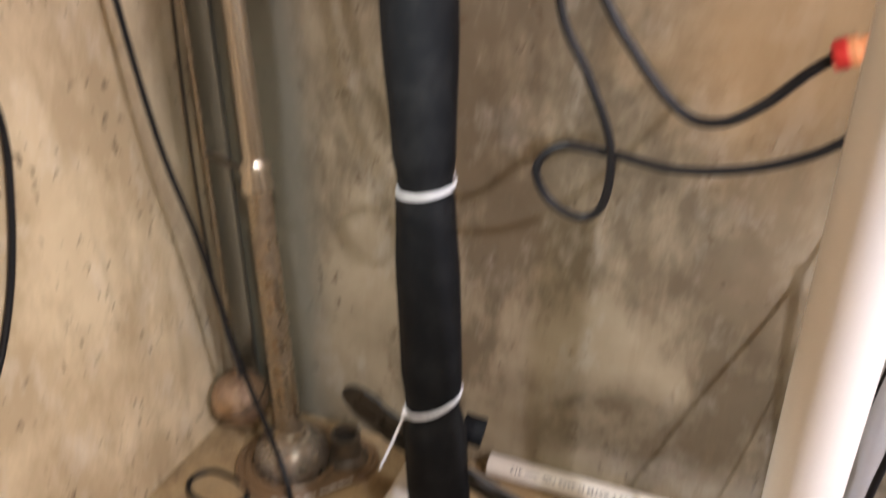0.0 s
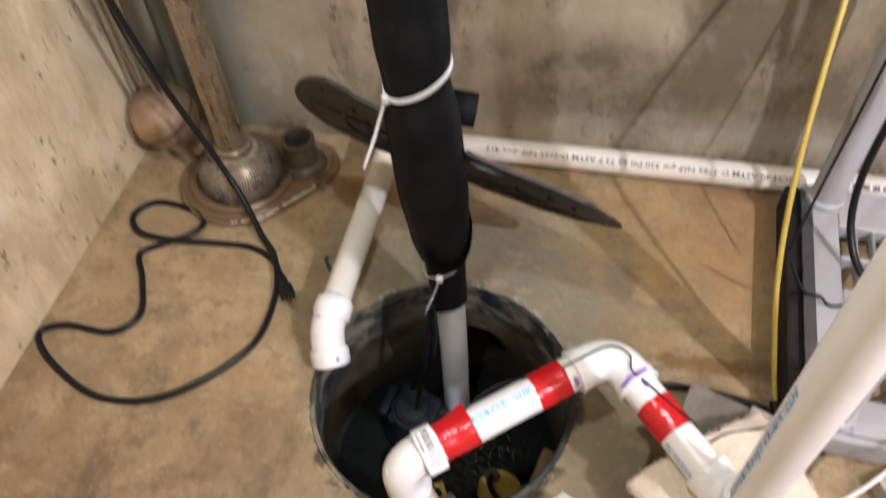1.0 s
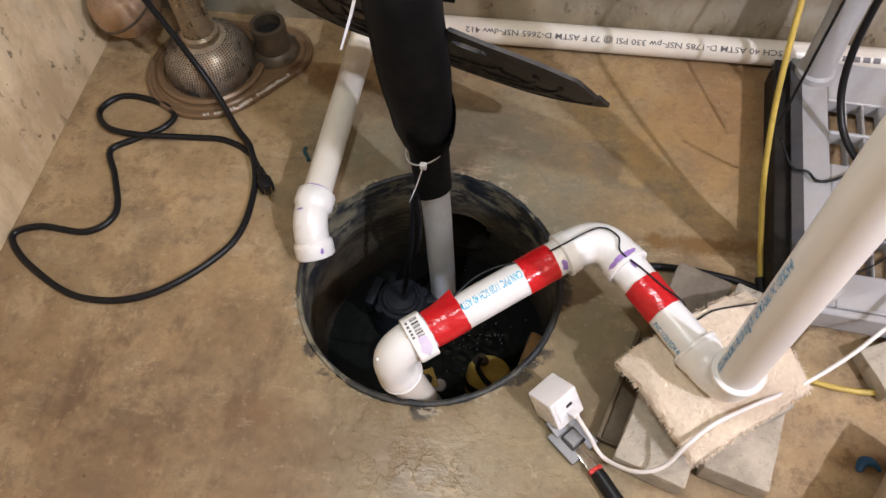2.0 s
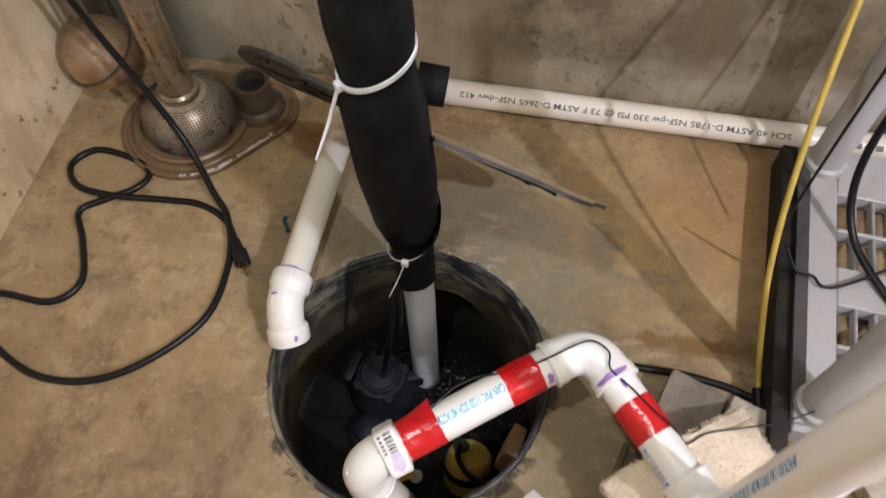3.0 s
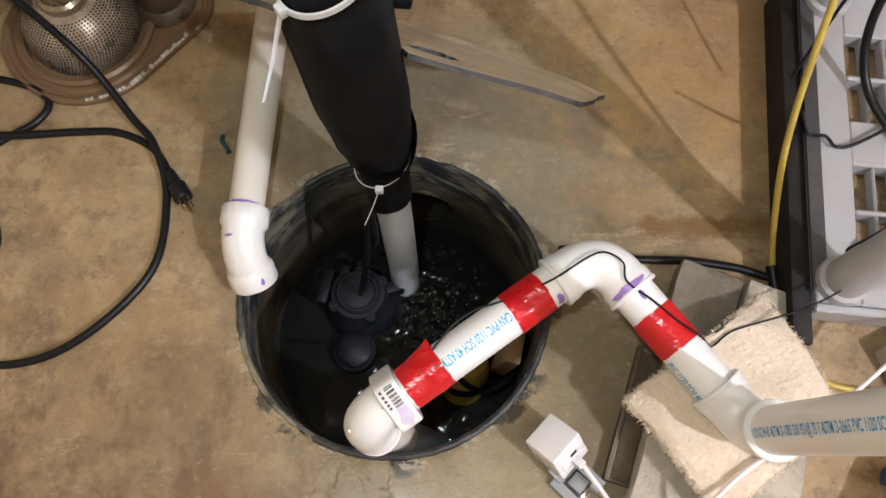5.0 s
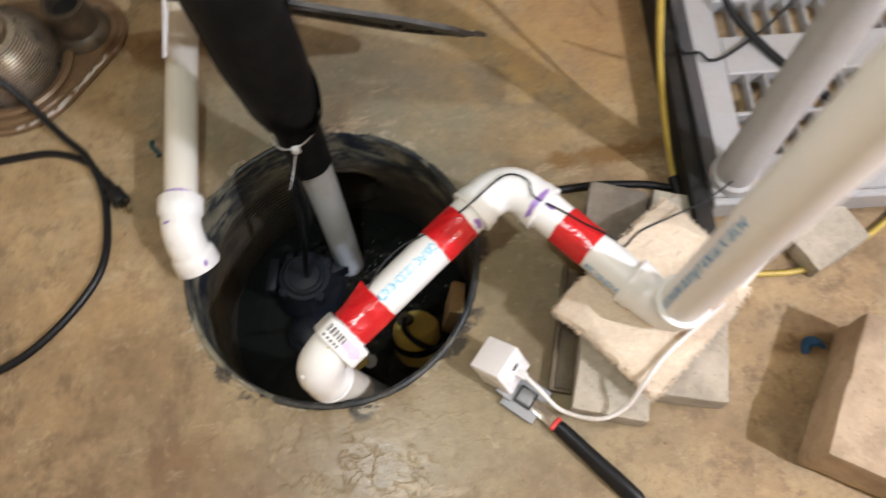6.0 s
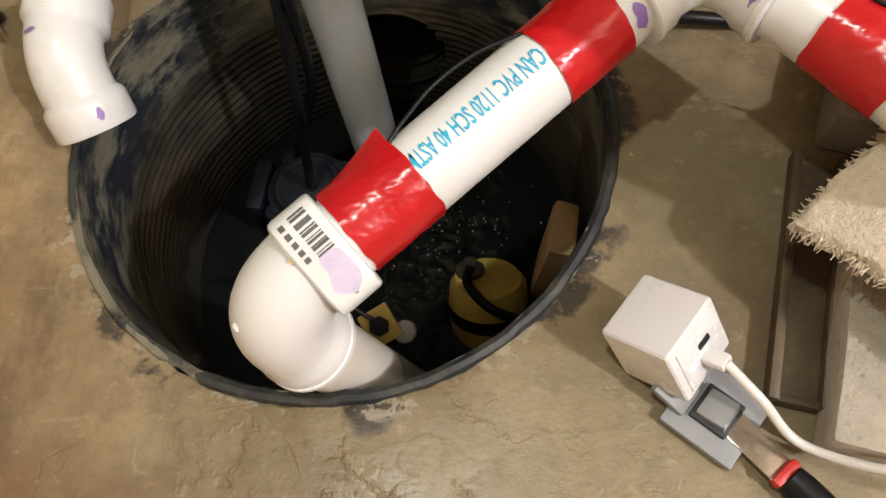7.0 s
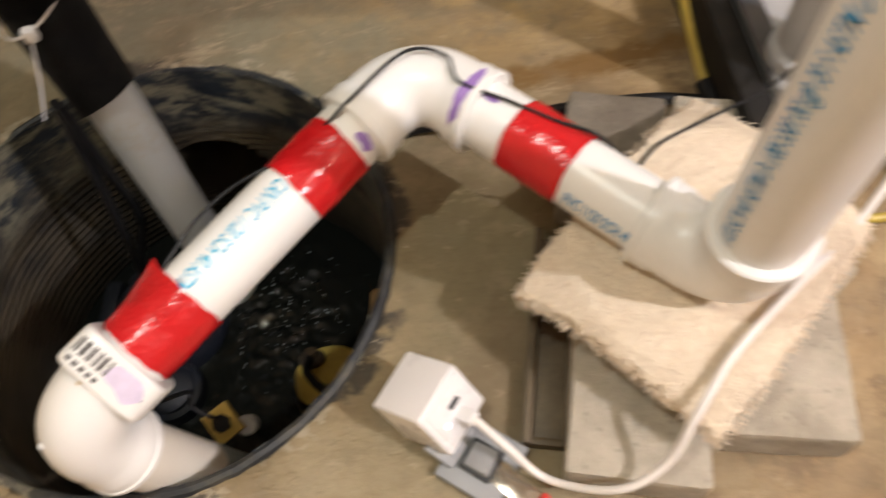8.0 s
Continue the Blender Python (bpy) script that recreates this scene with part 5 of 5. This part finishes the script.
part("front_skirt", slab(0.0, W, -0.012, -0.0005, bmesh.new(), 0.045, ZT - 0.004), M_SHELF, shelf)
bm = box(0.026, D + 0.055, 0.064, SHM @ pose(-0.015, D / 2 - 0.028, 0.033), 0.004)
part("side_edge", bm, M_BLACKBOARD, shelf, "black rubber edging along the shelf side")
bm = bmesh.new()
outline = [(-0.004, 0.012), (0.014, 0.046), (0.014, D - 0.040), (-0.004, D - 0.012)]
hi = [bm.verts.new(SHM @ Vector((x, y, ZT + (0.004 if x > 0 else 0.0015)))) for x, y in outline]
lo = [bm.verts.new(SHM @ Vector((x, y, ZT - 0.004))) for x, y in outline]
bm.faces.new(hi)
bm.faces.new(lo)
for k in range(4):
    bm.faces.new((hi[k], hi[(k + 1) % 4], lo[(k + 1) % 4], lo[k]))
part("bevel_strip", bm, M_STRIP, shelf, "dark grey bevelled strip with cut corners", smooth=False)
for x, y in ((0.032, 0.030), (0.036, D - 0.035), (W - 0.035, 0.03), (W - 0.035, D - 0.035)):
    p = SHM @ Vector((x, y, 0))
    pts, rad = steps((p.x, p.y, 0.0), (p.x, p.y, 1.0), [(0.0, 0.022), (ZT - 0.002, 0.022), (ZT - 0.002, 0.034), (ZT + 0.012, 0.033), (ZT + 0.016, 0.0275), (ZT + 0.075, 0.0275), (ZT + 0.078, 0.0265), (1.1, 0.0265)])
    part("post", sweep(pts, rad, 28), M_SHELF, shelf, "round grey post")


def paver(name, x, y, z, sx, sy, sz, turn, material, label, seed):
    bm = box(sx, sy, sz, None, 0.005, segs=2)
    bmesh.ops.subdivide_edges(bm, edges=[e for e in bm.edges if e.calc_length() > 0.03], cuts=6, use_grid_fill=True)
    roughen(bm, 0.0022, 28, seed)
    bm.transform(pose(x, y, z + sz / 2, 0, 0, turn))
    return tagged(part(name, bm, material), label, "paver", group="pavers under the carpet")


paver("concrete_paver", 0.385, -0.195, 0.001, 0.100, 0.200, 0.045, -18, M_PAVER, "rough grey concrete paver lying on the floor under the carpet", 1)
paver("concrete_paver", 0.4925, -0.187, 0.001, 0.090, 0.200, 0.045, -14, M_PAVER, "narrow rough grey concrete paver lying on the floor", 2)
paver("concrete_paver", 0.4165, -0.018, 0.001, 0.085, 0.115, 0.045, -20, M_PAVER_DARK, "darker broken grey paver beside the black cord", 3)
paver("concrete_paver", 0.499, -0.034, 0.001, 0.068, 0.100, 0.045, -20, M_PAVER, "rough grey paver piece lying beside the shelf", 6)
paver("concrete_paver", 0.440, -0.150, 0.047, 0.130, 0.165, 0.042, 32, M_PAVER, "rough grey concrete paver stacked under the carpet", 4)
paver("concrete_paver", 0.718, -0.075, 0.001, 0.10, 0.075, 0.035, 25, M_PAVER, "broken grey concrete piece beside the shelf", 5)
bm = box(0.30, 0.200, 0.10, None, 0.008)
bmesh.ops.subdivide_edges(bm, edges=[e for e in bm.edges if e.calc_length() > 0.05], cuts=8, use_grid_fill=True)
roughen(bm, 0.004, 30, 7)
bm.transform(pose(0.770, -0.374, 0.054, 0, 0, -32.5))
tagged(part("concrete_block", bm, M_BLOCK), "rough tan concrete block lying on the floor", "block")


def make_carpet_mesh(c0, c1, c2, c3, nx, ny, zf, thick):
    bm = bmesh.new()
    c0, c1, c2, c3 = [Vector((*c, 0)) for c in (c0, c1, c2, c3)]
    sheets = []
    for side in (1, 0):
        grid = []
        for j in range(ny + 1):
            row = []
            for i in range(nx + 1):
                u, v = i / nx, j / ny
                p = (c0.lerp(c1, u)).lerp(c3.lerp(c2, u), v)
                edge = i in (0, nx) or j in (0, ny)
                p += noise.noise_vector(p * 30) * (0.0022 if not edge else 0.004)
                if edge:
                    p += Vector((random.uniform(-1, 1), random.uniform(-1, 1), 0)) * 0.0016
                z = zf(p.x, p.y) + (thick if side else 0.0) + (random.uniform(-1, 1) * 0.0009 if side else 0) - (0.002 if edge and side else 0)
                row.append(bm.verts.new((p.x, p.y, z)))
            grid.append(row)
        sheets.append(grid)
        for j in range(ny):
            for i in range(nx):
                bm.faces.new((grid[j][i], grid[j][i + 1], grid[j + 1][i + 1], grid[j + 1][i]))
    a, b = sheets
    ring = lambda g: g[0][:-1] + [r[-1] for r in g[:-1]] + g[-1][:0:-1] + [r[0] for r in g[:0:-1]]
    ra, rb = ring(a), ring(b)
    for k in range(len(ra)):
        q = (k + 1) % len(ra)
        bm.faces.new((ra[k], ra[q], rb[q], rb[k]))
    return bm


def drape(x, y):
    d = (Vector((x, y)) - Vector((0.440, -0.150))).length
    return 0.0915 - 0.040 * min(1.0, max(0.0, d - 0.100) / 0.07)


carpet = thing("carpet_scrap", "beige carpet scrap with frayed edges laid over stacked pavers", "carpet")
part("carpet_sheet", make_carpet_mesh((0.300, -0.148), (0.405, -0.283), (0.562, -0.158), (0.488, -0.004), 70, 80, drape, 0.011), M_CARPET, carpet)
bm = bmesh.new()
cc = [Vector(p) for p in ((0.300, -0.148, 0), (0.405, -0.283, 0), (0.562, -0.158, 0), (0.488, -0.004, 0))]
for k in range(4):
    a, b = cc[k], cc[(k + 1) % 4]
    out = Vector(((b - a).y, -(b - a).x, 0)).normalized()
    for i in range(260):
        p = a.lerp(b, random.random())
        z = drape(p.x, p.y) + random.uniform(0.001, 0.011)
        q = p + out * random.uniform(0.001, 0.006) + (b - a).normalized() * random.uniform(-0.003, 0.003)
        sweep([(p.x, p.y, z), (q.x, q.y, z - random.uniform(0, 0.004))], [0.0006, 0.0003], 4, False, bm)
tagged(part("frayed_threads", bm, M_CARPET, carpet), kind="stuff")

# floor track beside the pavers
track = thing("floor_track", "grimy brown metal track lying on the floor", "track")
TA, TB = Vector((0.355, -0.075, 0.0)), Vector((0.304, -0.240, 0.0))
TM = axes((TA + TB) / 2, TB - TA, (0, 0, 1))
L = (TB - TA).length
part("track_base", box(L, 0.030, 0.006, TM @ pose(0, 0, 0.0045), 0.001), M_TRACK, track)
for y in (-0.016, 0.016):
    part("track_lip", box(L + 0.012, 0.007, 0.016, TM @ pose(0, y, 0.009), 0.002), M_TRACK, track)
part("track_end", box(0.006, 0.030, 0.012, TM @ pose(L / 2 + 0.003, 0, 0.007), 0.0015), M_TRACK, track)

# ---------------------------------------------------------------- small white cube on its stand, knife, white cord
cube = thing("cube_camera", "small white plastic cube camera tipped on a grey folding stand", "camera device")
c_top, c_r, c_l = Vector((0.213, -0.161, 0.045)), Vector((0.2465, -0.190, 0.0715)), Vector((0.174, -0.196, 0.042))
ex, ey = (c_r - c_top).normalized(), (c_l - c_top).normalized()
QM = axes(c_top, ex, ex.cross(ey) * (-1 if ex.cross(ey).z < 0 else 1))
S = 0.050
yy = QM.to_3x3() @ Vector((0, 1, 0))
sgn = 1 if yy.dot(ey) > 0 else -1
QC = QM @ pose(S / 2, sgn * S / 2, -S / 2)
body = part("cube_body", box(S, S, S, QC, 0.0035, segs=3), M_CUBE, cube)
part("face_recess", box(0.002, S * 0.74, S * 0.80, QC @ pose(S / 2 + 0.0003, 0, 0), 0.0008), M_CUBE, body)
part("usb_slot", box(0.002, 0.011, 0.0045, QC @ pose(S / 2 + 0.0015, 0.004, 0.006, 0), 0.0008), M_SLOT, body, "black slot")
part("usb_plug", box(0.016, 0.011, 0.007, QC @ pose(S / 2 + 0.008, 0.002, -0.006), 0.002), M_CUBE, body)
part("status_light", box(0.001, 0.004, 0.003, QC @ pose(S / 2 + 0.0015, -0.011, -0.002), 0.0004, segs=1), M_LED, body, "glowing blue status light")
BMX = pose(0.252, -0.246, 0.006, 0, 0, -42)
base = part("stand_base", box(0.052, 0.052, 0.008, BMX, 0.002), M_GREY, cube, "grey plastic stand plate")
part("stand_recess", box(0.026, 0.026, 0.006, BMX @ pose(0, 0, 0.0045), 0.0015), M_SLOT, base)
part("stand_hinge", box(0.020, 0.020, 0.010, BMX @ pose(0, 0, 0.008, 0, -14), 0.002), M_GREY, base)
part("stand_arm", box(0.026, 0.034, 0.007, BMX @ pose(-0.028, 0, 0.010, 0, 25), 0.002), M_GREY, cube)

knife = thing("putty_knife", "putty knife with black handle and red collar on the floor", "knife")
KD = Vector((0.62, -0.785, 0.0)).normalized()
KP = Vector((0.268, -0.264, 0.011))
KM = axes(KP, KD, (0, 0, 1))
part("blade", box(0.040, 0.018, 0.0022, KM @ pose(0.008, 0, -0.001), 0.0006), M_CHROME, knife)
part("collar", box(0.007, 0.021, 0.012, KM @ pose(0.0285, 0, 0), 0.003), M_RED, knife, "bright red collar")
pts, rad = steps(KM @ Vector((0.032, 0, 0)), KM @ Vector((1, 0, 0)), [(0.0, 0.010), (0.01, 0.0112), (0.05, 0.0112), (0.10, 0.0125), (0.135, 0.0125), (0.145, 0.009)])
part("handle", sweep(pts, rad, 20, squash=0.8), M_CORD, knife, "black rubber handle")

u0 = QC @ Vector((S / 2 + 0.015, 0.002, -0.006))
cord("white_usb_cord", [u0, u0 + Vector((0.018, -0.022, -0.006)), (0.295, -0.272, 0.026), (0.335, -0.293, 0.052), (0.368, -0.287, 0.072), (0.392, -0.264, 0.104), (0.425, -0.234, 0.111), (0.485, -0.195, 0.106), (0.545, -0.158, 0.095), (0.62, -0.10, 0.09), (0.70, -0.03, 0.12), (0.82, 0.06, 0.14)], 0.0031, M_WHITE_CORD, "thin white usb cord running over the carpet")

# bits of plastic on the floor
bm = sweep(spline([(-0.262, 0.232, 0.005), (-0.262, 0.222, 0.006), (-0.254, 0.212, 0.005), (-0.250, 0.204, 0.005)], 4), [0.0035] * 12 + [0.0045], 8)
tagged(part("plastic_scrap", bm, M_TEAL), "tiny dark teal plastic scrap on the floor", "scrap")
bm = sweep(spline([(0.648, -0.236, 0.004), (0.655, -0.222, 0.006), (0.668, -0.222, 0.007), (0.678, -0.232, 0.004)], 4), [0.004, 0.006, 0.007, 0.008, 0.009, 0.0095, 0.0095, 0.009, 0.008, 0.007, 0.006, 0.005, 0.003], 10, squash=0.6)
tagged(part("plastic_scrap", bm, M_BLUE), "curled bright blue plastic scrap on the floor", "scrap")
